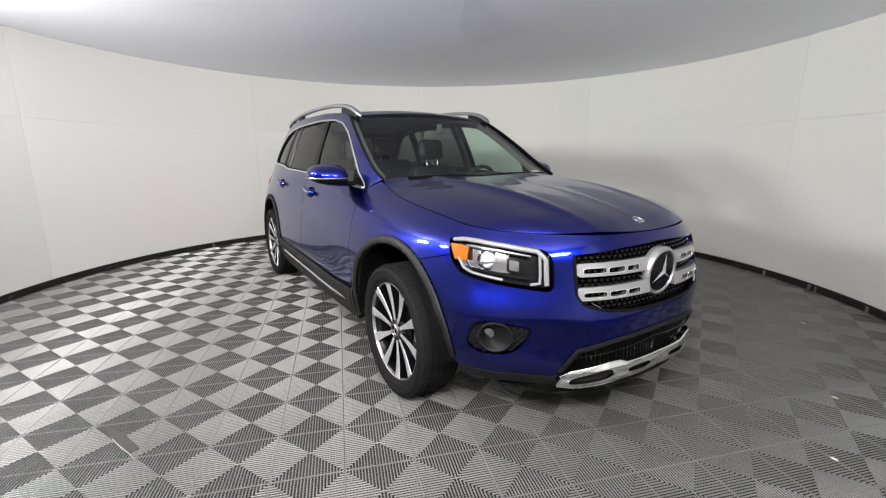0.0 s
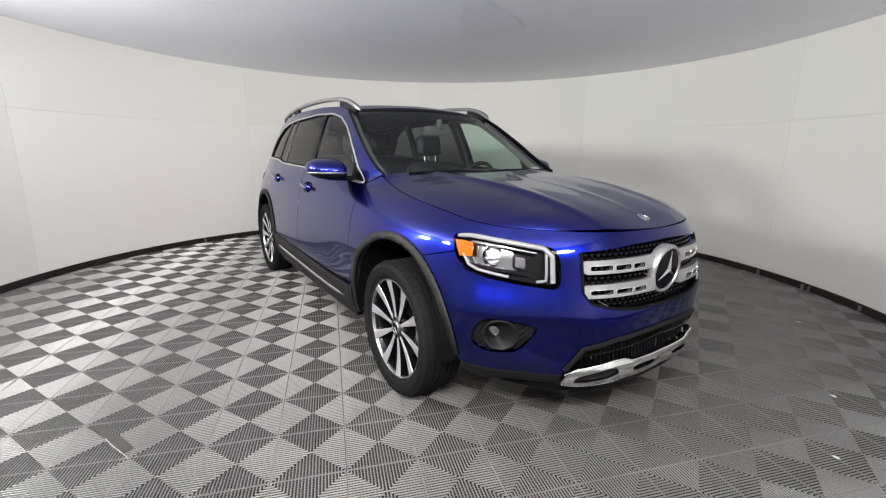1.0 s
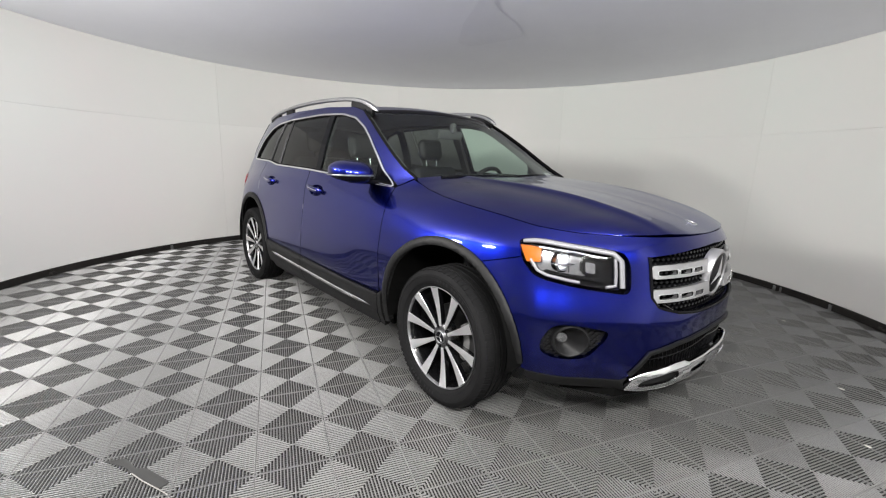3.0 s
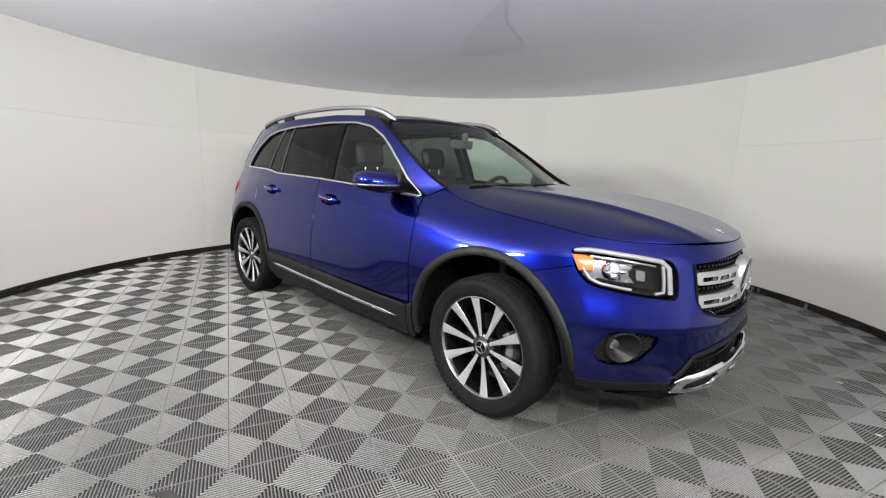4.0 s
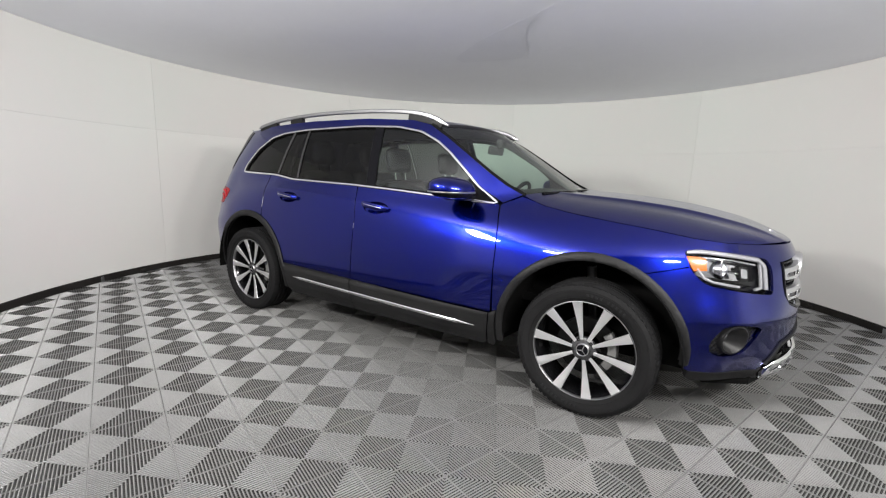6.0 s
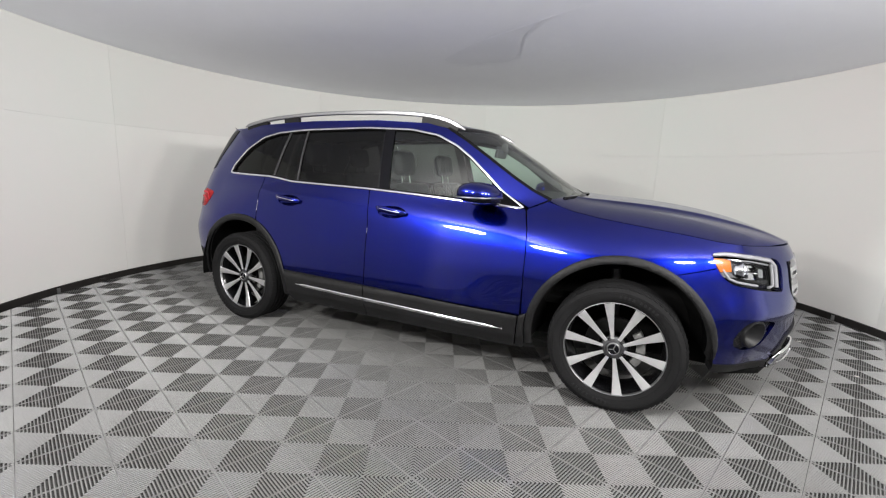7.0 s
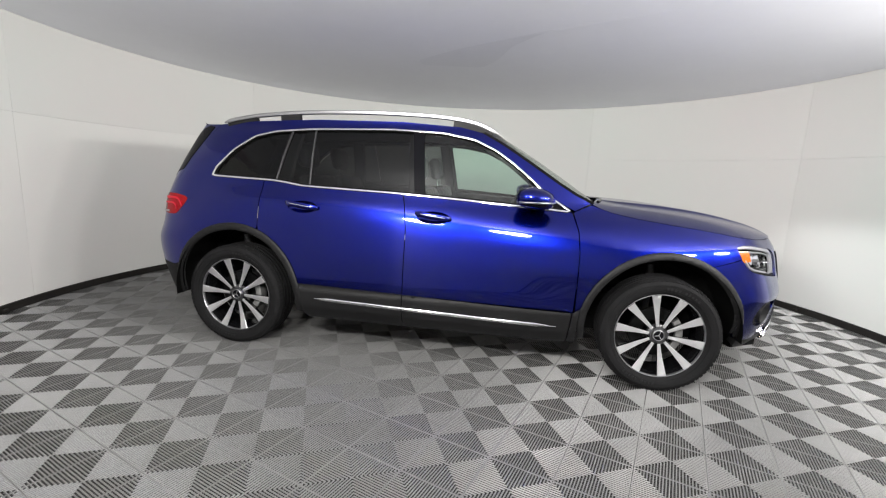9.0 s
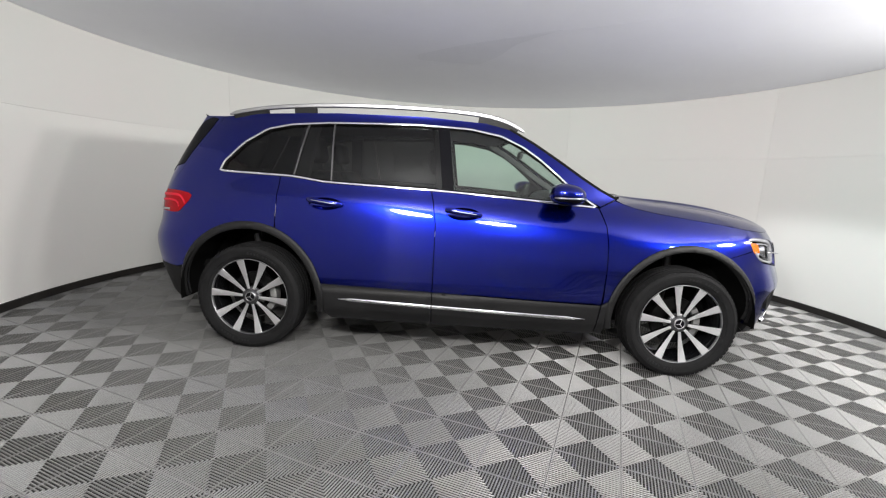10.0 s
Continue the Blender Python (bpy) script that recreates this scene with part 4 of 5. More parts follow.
for cap, s in zip(caps, (1, -1)):
    P = [mirror_point(t, radians(-3), 1.0) for t in np.linspace(0.12, 0.97, 14)]
    P += [mirror_point(1.0, radians(a), 1.0) + Vector((0, -0.002, 0)) for a in (-3, 183)]
    P += [mirror_point(t, radians(183), 1.0) for t in (0.97, 0.94, 0.9)]
    P = [Vector((p.x, -s * p.y if s < 0 else p.y, 1.121)) for p in P]
    part("turn_signal", sweep(bmesh.new(), P, (0, 0, 1), oval(0.008, 0.010, 8)), SATIN, cap, "silver turn-signal strip")
panel("mirror_triangle", [(0.80, 1.074), (0.69, 1.147), (0.62, 1.205), (0.63, 1.08)], GLOSS_BLACK, car, "black mirror corner cover", out=-0.006, step=0.05)


# headlamps
def lamp_set(s):
    k = np.array([1, s, 1])

    def piece(name, poly, out, material, parent, label="", flange=0.0, step=0.025):
        V, N, Fs = panel_data(poly, out, (), step, flange)
        if s < 0:
            V, N, Fs = mirrored(V, N, Fs)
        return link_mesh(name, V, Fs, material, parent, label, N)

    def rod(name, path, w, h, out, material, parent, label=""):
        p = resample(path, 0.02, False)
        return part(name, sweep(bmesh.new(), skin(p[:, 0], p[:, 1], out) * k, list(skin_normal(p[:, 0], p[:, 1]) * k), oval(w, h, 10, 3)), material, parent, label, sharp=50)
    housing = piece("headlamp", LAMP, -0.062, LAMP_DARK, car, "clear headlamp with lit daytime strips and amber reflector")
    piece("lamp_frame", [tuple(p) for p in LAMP], -0.06, LAMP_DARK, housing, flange=0)
    lens = piece("lens", [(2.09 + (u - 2.09) * 0.998, 0.82 + (z - 0.82) * 0.996) for u, z in LAMP], 0.0, LENS, housing, "clear polycarbonate lens")
    lens.visible_shadow = False
    piece("reflector", [(1.90, 0.80), (1.93, 0.885), (2.12, 0.872), (2.2, 0.80), (2.15, 0.765), (1.96, 0.785)], -0.05, LAMP_SILVER, housing, "chrome reflector bowl")
    top = [(1.85, 0.905), (1.92, 0.909), (2.0, 0.905), (2.15, 0.891), (2.28, 0.872), (2.314, 0.842), (2.318, 0.735)]
    rod("daytime_strip", top, 0.021, 0.016, -0.018, DRL, housing, "white daytime light strip")
    rod("daytime_strip", [(2.29, 0.85), (2.292, 0.78), (2.29, 0.742), (2.25, 0.736)], 0.012, 0.014, -0.024, DRL, housing, "white daytime light strip")
    rod("daytime_strip", [(1.90, 0.835), (1.935, 0.793), (1.98, 0.777), (2.13, 0.756)], 0.012, 0.014, -0.018, DRL, housing, "white daytime light strip")
    rod("chrome_rim", [(1.93, 0.882), (2.1, 0.872), (2.25, 0.85)], 0.012, 0.02, -0.025, LAMP_SILVER, housing, "chrome lamp rim")
    piece("amber_reflector", [(1.842, 0.888), (1.9, 0.888), (1.943, 0.882), (1.947, 0.828), (1.884, 0.824)], -0.012, AMBER, housing, "orange side reflector", flange=0.012)
    # square second module, blade between the two, and a dark shelf below
    piece("lamp_module", [tuple(q) for q in rounded([(2.148, 0.785), (2.148, 0.846), (2.212, 0.838), (2.212, 0.778)], 1, 0.12)], -0.028, LAMP_DARK, housing, "square dark lamp module", flange=0.03)
    piece("lamp_module", [tuple(q) for q in rounded([(2.158, 0.795), (2.158, 0.836), (2.202, 0.83), (2.202, 0.788)], 1, 0.12)], -0.0255, LAMP_SILVER, housing, "pale module window")
    piece("lamp_blade", [(2.085, 0.848), (2.155, 0.783), (2.088, 0.79)], -0.036, LAMP_SILVER, housing, "chrome blade between the lamp modules", flange=0.01)
    piece("lamp_shelf", [(1.96, 0.787), (2.1, 0.772), (2.25, 0.752), (2.25, 0.772), (2.1, 0.783), (1.97, 0.797)], -0.03, LAMP_DARK, housing, flange=0.02)
    for u, z, r, m in ((2.05, 0.828, 0.03, BEAM),):
        c = skin([u], [z], -0.045)[0] * k
        n = skin_normal([u], [z])[0] * k
        ax = Vector((1.0, 0.0, 0.0))
        to = Vector((0, -1, 0)).rotation_difference((ax * 0.7 + Vector(n) * 0.3).normalized()).to_matrix().to_4x4()
        bm = lathe(bmesh.new(), [(r + 0.012, 0.02), (r + 0.012, -0.008), (r + 0.004, -0.012), (r, 0.0)], 28, Matrix.Translation(c) @ to)
        part("projector", bm, LAMP_SILVER, housing, "chrome projector barrel")
        bm = lathe(bmesh.new(), [(r, 0.004), (r * 0.85, -0.010), (r * 0.5, -0.017), (0.001, -0.02)], 28, Matrix.Translation(c) @ to)
        part("projector_lens", bm, m, housing, "lit projector lens" if m is BEAM else "clear projector lens")
    lamp = bpy.data.lights.new("headlight_beam", "SPOT")
    lamp.energy, lamp.spot_size, lamp.spot_blend, lamp.shadow_soft_size, lamp.color = 55, radians(90), 1.0, 0.003, (0.95, 0.98, 1.0)
    p = Vector(skin([2.05], [0.828], 0.004)[0] * k)
    new("headlight_beam", lamp).matrix_basis = look(p, p + Vector((3.0, 0, -0.55)))
    # plate added over the source to cut the low beam off at lamp height
    bm = box(bmesh.new(), (0.064, 0.07, 0.003), pose(p.x - 0.002, p.y, p.z + 0.0034), 0.001)
    part("beam_cutoff_plate", bm, LAMP_SILVER, housing, "small chrome plate added to cut the beam off")


for s in (1, -1):
    lamp_set(s)


# grille: dark mesh behind, two silver bars with slots, ring and emblem
def across(name, poly, out, material, parent, label="", flange=0.012, step=0.03):
    return panel(name, poly, material, parent, label, out=out, sides="across", flange=flange, step=step)[0]


grille = across("grille", [(u - 0.012 if u < U_FRONT else u, z) for u, z in GRILLE], -0.06, MATT_BLACK, car, "black mesh grille with two silver bars", flange=0)
strip("grille_frame", GRILLE[:6], oval(0.014, 0.02, 8, 3), GLOSS_BLACK, grille, "gloss black grille frame", out=-0.004, sides="across")
strip("grille_lip", [(2.50, 0.668), (2.575, 0.626), (2.7, 0.612), (U_FRONT, 0.606)], oval(0.008, 0.014, 8), CHROME, grille, "thin chrome lower lip", out=-0.005, sides="across")


def mesh_field(poly, pitch, out, size, slant=0.5):
    """Small slanted studs in rows over a part of the skin."""
    bm = bmesh.new()
    p = np.array(poly)
    lo, hi = p.min(0), p.max(0)
    row, z = 0, lo[1] + pitch * 0.4
    while z < hi[1]:
        us = np.arange(lo[0] + (row % 2) * pitch * slant, hi[0], pitch)
        pts = np.stack([us, np.full(len(us), z)], -1)
        pts = pts[inside(pts, p)]
        for s in (1, -1):
            for u, zz in pts:
                a = np.array([u - size, u, u + size, u])
                b = np.array([zz - size * 0.1, zz + size * 0.62, zz + size * 0.1, zz - size * 0.62])
                back = skin(a, b, out - 0.02) * np.array([1, s, 1])
                tip = skin(u + (a - u) * 0.55, zz + (b - zz) * 0.55, out) * np.array([1, s, 1])
                B, T = [bm.verts.new(q) for q in back], [bm.verts.new(q) for q in tip]
                bm.faces.new(T)
                for i in range(4):
                    bm.faces.new((B[i], B[(i + 1) % 4], T[(i + 1) % 4], T[i]))
        row += 1
        z += pitch * 0.62
    return bm


tagged(part("grille_mesh", mesh_field(GRILLE, 0.03, -0.022, 0.019), GRILLE_BLACK, grille, "gloss black studded mesh", smooth=False), kind="stuff")
for z in (0.805, 0.708):
    bar = [(2.434, z - 0.020), (2.430, z + 0.012), (2.448, z + 0.024), (2.62, z + 0.028), (U_FRONT - 0.100, z + 0.031), (U_FRONT - 0.100, z - 0.027), (2.62, z - 0.028), (2.455, z - 0.030)]
    slots = [rounded([(a, z - 0.020), (a, z + 0.006), (b, z + 0.008), (b, z - 0.018)], 2, 0.12) for a, b in ((2.465, 2.572), (2.582, 2.668), (2.678, 2.752))]
    panel("grille_bar", bar, SILVER_PAINT, grille, "silver grille bar with slots", out=0.002, holes=slots, step=0.02, flange=0.03)
    for a, b in ((2.465, 2.572), (2.582, 2.668), (2.678, 2.752)):
        for trim in strip("slot_trim", [tuple(q) for q in rounded([(a + 0.002, z - 0.018), (a + 0.002, z + 0.004), (b - 0.002, z + 0.006), (b - 0.002, z - 0.016)], 2, 0.12)], oval(0.005, 0.008, 6), CHROME, None, "chrome slot edge", out=0.001, closed=True, step=0.01):
            trim.parent = grille
FRONT_X = float(skin([U_FRONT], [0.757], 0.0)[0][0])
tilt = Matrix.Translation((FRONT_X - 0.010, 0, 0.757)) @ Matrix.Rotation(radians(4), 4, "Y") @ Matrix.Rotation(radians(90), 4, "Z")
part("emblem_ring", lathe(bmesh.new(), [(0.090, 0.03), (0.110, 0.03), (0.112, -0.004), (0.106, -0.015), (0.097, -0.016), (0.090, -0.006)], 56, tilt, True), SILVER_PAINT, grille, "silver emblem ring")
part("emblem_disc", lathe(bmesh.new(), [(0.001, -0.017), (0.06, -0.016), (0.09, -0.011)], 48, tilt), GLOSS_BLACK, grille, "gloss black emblem disc")
bm = bmesh.new()
for a in (90, 210, 330):
    d, e = Vector((math.cos(radians(a)), 0, math.sin(radians(a)))), Vector((-math.sin(radians(a)), 0, math.cos(radians(a))))
    tip, l, r = d * 0.088, e * 0.0085 - d * 0.006, -e * 0.0085 - d * 0.006
    vs = [bm.verts.new(tilt @ (q + Vector((0, h, 0)))) for q, h in ((tip, -0.018), (l, -0.017), (r, -0.017), (Vector((0, 0, 0)), -0.029))]
    for i, j, k in ((0, 1, 3), (0, 3, 2), (1, 2, 3), (0, 2, 1)):
        bm.faces.new((vs[i], vs[j], vs[k]))
part("emblem_spokes", bm, SATIN, grille, "three silver spokes", smooth=False)
hb = Matrix.Translation((2.185, 0, 0.971)) @ Vector((0, -1, 0)).rotation_difference(Vector((0.33, 0, 0.94))).to_matrix().to_4x4()
hood_badge = part("hood_badge", lathe(bmesh.new(), [(0.022, 0.004), (0.028, 0.003), (0.028, -0.003), (0.022, -0.004)], 30, hb, True), CHROME, car, "small round chrome hood badge")
part("badge_disc", lathe(bmesh.new(), [(0.001, -0.003), (0.022, -0.001)], 24, hb), SATIN, hood_badge)

# lower grille and chrome guard
lower = across("lower_grille", MOUTH, -0.05, MATT_BLACK, car, "black lower grille with fine bars", flange=0)
bm = bmesh.new()
for s in (1, -1):
    for u in np.arange(2.43, U_FRONT, 0.022):
        zt = np.interp(u, [2.40, 2.46, 2.6, 2.75, 2.9], [0.40, 0.452, 0.485, 0.497, 0.502])
        P = skin([u, u + 0.012, u + 0.02], [zt, 0.43, 0.375], -0.022) * np.array([1, s, 1])
        sweep(bm, P, (1, 0, 0), oval(0.006, 0.006, 4))
    P = skin(np.linspace(2.44, U_FRONT, 20), np.linspace(0.415, 0.45, 20), -0.018) * np.array([1, s, 1])
    sweep(bm, P, (0, 0, 1), oval(0.006, 0.006, 4))
tagged(part("grille_mesh", bm, GRILLE_BLACK, lower, "fine black bars", smooth=False), kind="stuff")
strip("mouth_trim", [(2.390, 0.352), (2.455, 0.458), (2.6, 0.491), (2.75, 0.503), (U_FRONT, 0.508)], oval(0.02, 0.014, 8, 3), PLASTIC, lower, "black mouth edge", out=0.004, sides="across")
GUARD = [(2.380, 0.294), (2.396, 0.332), (2.44, 0.360), (2.60, 0.396), (2.655, 0.398), (2.70, 0.380), (2.78, 0.380), (U_FRONT, 0.382), (U_FRONT, 0.318), (2.66, 0.304), (2.46, 0.272), (2.392, 0.274)]
slot_a = rounded([(2.425, 0.290), (2.44, 0.332), (2.612, 0.375), (2.628, 0.328)], 2, 0.2)
slot_b = rounded([(2.70, 0.334), (2.705, 0.360), (2.84, 0.364), (2.845, 0.340)], 2, 0.2)


def guard_out(u, z):
    mid = np.interp(u, [2.35, 2.6, 2.9], [0.295, 0.335, 0.348])
    return 0.004 + 0.022 * np.sqrt(np.clip(1 - ((z - mid) / 0.060) ** 2, 0.02, 1))


guard = panel("bumper_guard", GUARD, CHROME, car, "polished chrome bumper guard with slots", out=guard_out, holes=(slot_a, slot_b), sides="across", step=0.018, flange=0.03)[0]
across("guard_backing", [(2.39, 0.278), (2.408, 0.332), (2.6, 0.385), (U_FRONT, 0.375), (U_FRONT, 0.322), (2.66, 0.308)], 0.004, MATT_BLACK, guard, flange=0)

strip("guard_bead", [(2.390, 0.274), (2.46, 0.271), (2.66, 0.303), (U_FRONT, 0.317)], oval(0.010, 0.014, 8), CHROME, guard, "rounded chrome lower edge", out=0.012, sides="across")
strip("guard_bead", [(2.394, 0.330), (2.44, 0.360), (2.60, 0.397), (2.655, 0.399), (2.70, 0.381), (U_FRONT, 0.383)], oval(0.008, 0.012, 8), CHROME, guard, "rounded chrome upper edge", out=0.010, sides="across")

# fog lamp niches
for s in (1, -1):
    k = np.array([1, s, 1])
    V, N, Fs = panel_data(FOG, -0.02, ([(2.105 + 0.066 * math.cos(a), 0.515 + 0.061 * math.sin(a)) for a in np.linspace(0, 2 * math.pi, 32, endpoint=False)],), 0.02, 0.0)
    if s < 0:
        V, N, Fs = mirrored(V, N, Fs)
    niche = link_mesh("fog_lamp_bezel", V, Fs, PLASTIC, car, "black textured fog-lamp bezel", N)
    bm = bmesh.new()
    p = np.array(FOG)
    for row, z in enumerate(np.arange(0.44, 0.60, 0.014)):
        for u in np.arange(1.98 + (row % 2) * 0.012, 2.26, 0.026):
            if inside(np.array([[u, z]]), p * np.array([0.94, 0.94]) + np.array([2.11, 0.515]) * 0.06)[0] and math.hypot((u - 2.105), (z - 0.515)) > 0.082:
                q = skin(np.array([u - 0.014, u, u + 0.014, u]), np.array([z - 0.003, z + 0.007, z + 0.003, z - 0.007]), -0.012) * k
                r = skin(np.array([u - 0.016, u, u + 0.016, u]), np.array([z - 0.004, z + 0.009, z + 0.004, z - 0.009]), -0.021) * k
                Q, R = [bm.verts.new(w) for w in q], [bm.verts.new(w) for w in r]
                bm.faces.new(Q)
                for i in range(4):
                    bm.faces.new((R[i], R[(i + 1) % 4], Q[(i + 1) % 4], Q[i]))
    tagged(part("bezel_studs", bm, PLASTIC, niche, smooth=False), kind="stuff")
    ua = np.linspace(0, 2 * np.pi, 40, endpoint=False)
    rows = []
    bm = bmesh.new()
    for r, d in ((0.078, -0.018), (0.077, 0.004), (0.070, 0.006), (0.064, 0.0), (0.044, -0.03), (0.026, -0.05)):
        rows.append([bm.verts.new(w) for w in skin(2.105 + min(0.0, d + 0.004) * 0.75 + r * np.cos(ua), 0.515 + r * 0.93 * np.sin(ua), d) * k])
    for a, b in zip(rows, rows[1:]):
        for i in range(40):
            bm.faces.new((a[i], a[(i + 1) % 40], b[(i + 1) % 40], b[i]))
    part("fog_lamp_ring", bm, FUNNEL, niche, "satin grey fog-lamp funnel")
    c = skin([2.072], [0.517], -0.044)[0] * k
    n = Vector(skin_normal([2.088], [0.515])[0] * k)
    to = Matrix.Translation(c) @ Vector((0, -1, 0)).rotation_difference(n).to_matrix().to_4x4()
    part("fog_lens", lathe(bmesh.new(), [(0.028, 0.0), (0.024, -0.008), (0.001, -0.012)], 26, to), LAMP_SILVER, niche, "clear round fog lens")

# tail lamps
for s in (1, -1):
    V, N, Fs = panel_data(TAIL, 0.002, (), 0.025, 0.02)
    if s < 0:
        V, N, Fs = mirrored(V, N, Fs)
    tl = link_mesh("tail_lamp", V, Fs, RED_LENS, car, "red tail lamp", N)
    P = skin(np.linspace(-2.19, -2.04, 12), np.linspace(0.902, 0.905, 12), 0.004) * np.array([1, s, 1])
    part("reversing_strip", sweep(bmesh.new(), P, (0, 0, 1), oval(0.006, 0.016, 8)), LAMP_SILVER, tl, "clear reversing strip")
    for run, wide in (([(-1.905, 0.948), (-1.955, 0.992), (-2.02, 1.003), (-2.19, 1.000)], 0.018), ([(-1.955, 0.925), (-1.985, 0.956), (-2.05, 0.966), (-2.19, 0.962)], 0.015)):
        q = catmull(run, 6)
        P = skin(q[:, 0], q[:, 1], 0.003) * np.array([1, s, 1])
        part("light_bar", sweep(bmesh.new(), P, (0, 0, 1), oval(0.006, wide, 8)), RED_BAR, tl, "bright red light bar")


# wheels
def wheel(name_at, phase):
    hub = new("wheel")
    hub.parent = car
    hub.matrix_basis = name_at
    tagged(hub, "black tyre on silver and black ten-spoke alloy wheel")
    w = 0.116
    pr = [(0.255, -0.085), (0.272, -0.1), (0.30, -0.113), (0.325, -0.112), (0.342, -0.102), (0.3505, -0.088), (0.354, -0.07)]
    for y in (-0.055, -0.02, 0.02, 0.055):
        pr += [(0.356, y - 0.006), (0.348, y - 0.005), (0.348, y + 0.005), (0.356, y + 0.006)]
    pr += [(0.354, 0.07), (0.3505, 0.088), (0.342, 0.102), (0.31, 0.113), (0.272, 0.1), (0.255, 0.085)]
    part("tyre", lathe(bmesh.new(), pr, 96), RUBBER, hub, "worn black rubber tyre", sharp=28)
    bm = bmesh.new()
    for k in range(72):
        a = radians(5 * k)
        for s in (-1, 1):
            m = Matrix.Rotation(-a, 4, "Y") @ Matrix.Translation((0.3487, s * 0.085, 0)) @ Matrix.Rotation(radians(s * 18), 4, "Z")
            box(bm, (0.008, 0.034, 0.020), m)
    tagged(part("tyre_tread", bm, RUBBER, hub, smooth=False), kind="stuff")
    bm = bmesh.new()
    for r in (0.282, 0.318):
        lathe(bm, [(r - 0.0015, -0.104 if r < 0.3 else -0.1115), (r, -0.107 if r < 0.3 else -0.1145), (r + 0.0015, -0.104 if r < 0.3 else -0.1115)], 96)
    part("sidewall_ribs", bm, RUBBER, hub)
    bm = bmesh.new()
    for a0 in (52, 232):
        for k in range(9):
            a = radians(a0 + 4.2 * k + (3 if k > 4 else 0))
            m = Matrix.Rotation(-a, 4, "Y") @ Matrix.Translation((0.3, -0.1134, 0)) @ Matrix.Rotation(radians(-3), 4, "Z")
            box(bm, (0.014, 0.0018, 0.011), m)
    tagged(part("sidewall_mark", bm, RUBBER_MARK, hub, "raised marks on the sidewall", smooth=False), kind="stuff")
    part("rim_barrel", lathe(bmesh.new(), [(0.262, -0.088), (0.256, -0.08), (0.244, -0.05), (0.232, 0.02), (0.24, 0.09)], 72), RIM_BLACK, hub, "gloss black rim barrel")
    part("rim_lip", lathe(bmesh.new(), [(0.254, -0.078), (0.2565, -0.092), (0.2585, -0.0945), (0.2605, -0.094), (0.261, -0.085)], 96), SATIN, hub, "thin satin rim lip")
    one = None
    for k in range(10):
        a = phase + 36 * k
        rs = np.linspace(0.035, 0.255, 12)
        bm, bf = bmesh.new(), bmesh.new()
        low, top = [], []
        for r in rs:
            q = (r - 0.035) / 0.22
            h = 0.0082 + 0.0185 * q ** 1.4
            y = -0.072 - 0.020 * q + 0.006 * math.sin(math.pi * q)
            low.append((r, h, y))
        if one is None:
            rows = [[bm.verts.new((r, y, -h)), bm.verts.new((r, y, h))] for r, h, y in low]
            sides = [[bm.verts.new((r, y + 0.03, -h * 0.8)), bm.verts.new((r, y + 0.03, h * 0.8))] for r, h, y in low]
            for i in range(11):
                bm.faces.new((rows[i][0], rows[i + 1][0], sides[i + 1][0], sides[i][0]))
                bm.faces.new((rows[i][1], sides[i][1], sides[i + 1][1], rows[i + 1][1]))
                bm.faces.new((sides[i][0], sides[i + 1][0], sides[i + 1][1], sides[i][1]))
            fr = [[bf.verts.new((r, y - 0.0015, -h * 0.94)), bf.verts.new((r, y - 0.003, 0)), bf.verts.new((r, y - 0.0015, h * 0.94))] for r, h, y in low[1:]]
            br = [[bf.verts.new((r, y + 0.001, -h)), bf.verts.new((r, y + 0.001, h))] for r, h, y in low[1:]]
            for i in range(10):
                for j in range(2):
                    bf.faces.new((fr[i][j], fr[i][j + 1], fr[i + 1][j + 1], fr[i + 1][j]))
                bf.faces.new((fr[i][0], fr[i + 1][0], br[i + 1][0], br[i][0]))
                bf.faces.new((fr[i][2], br[i][1], br[i + 1][1], fr[i + 1][2]))
            one = part("spoke", bm, RIM_BLACK, hub, "gloss black spoke", sharp=40)
            face = part("spoke_face", bf, MACHINED, hub, "machined silver spoke face", sharp=40)
            one.matrix_basis = face.matrix_basis = Matrix.Rotation(radians(-a), 4, "Y")
        else:
            bm.free(), bf.free()
            o, f = one.copy(), face.copy()
            scene.collection.objects.link(o), scene.collection.objects.link(f)
            o.matrix_basis = f.matrix_basis = Matrix.Rotation(radians(-a), 4, "Y")
    part("wheel_centre", lathe(bmesh.new(), [(0.066, -0.045), (0.064, -0.064), (0.056, -0.070), (0.04, -0.071), (0.036, -0.076)], 48), HUB_SILVER, hub, "dark silver wheel centre")
    part("hub_cap", lathe(bmesh.new(), [(0.034, -0.07), (0.034, -0.080), (0.031, -0.083), (0.029, -0.081), (0.001, -0.082)], 36), SATIN, hub, "silver and black hub cap")
    bm = bmesh.new()
    for a in (90, 210, 330):
        d = radians(a + phase)
        m = Matrix.Rotation(-d, 4, "Y") @ Matrix.Translation((0.0130, -0.0835, 0))
        box(bm, (0.026, 0.003, 0.005), m, 0.001)
    part("cap_spokes", bm, CHROME, hub, smooth=False)
    part("cap_disc", lathe(bmesh.new(), [(0.001, -0.0824), (0.0285, -0.0822)], 30), GLOSS_BLACK, hub)
    for k in range(5):
        a = radians(phase + 18 + 72 * k)
        m = Matrix.Translation((0.056 * math.cos(a), -0.07, 0.056 * math.sin(a)))
        part("wheel_bolt", lathe(bmesh.new(), [(0.009, 0.01), (0.009, -0.005), (0.007, -0.006), (0.005, 0.0), (0.001, 0.0)], 6, m), RIM_BLACK, hub, "dark steel wheel bolt")
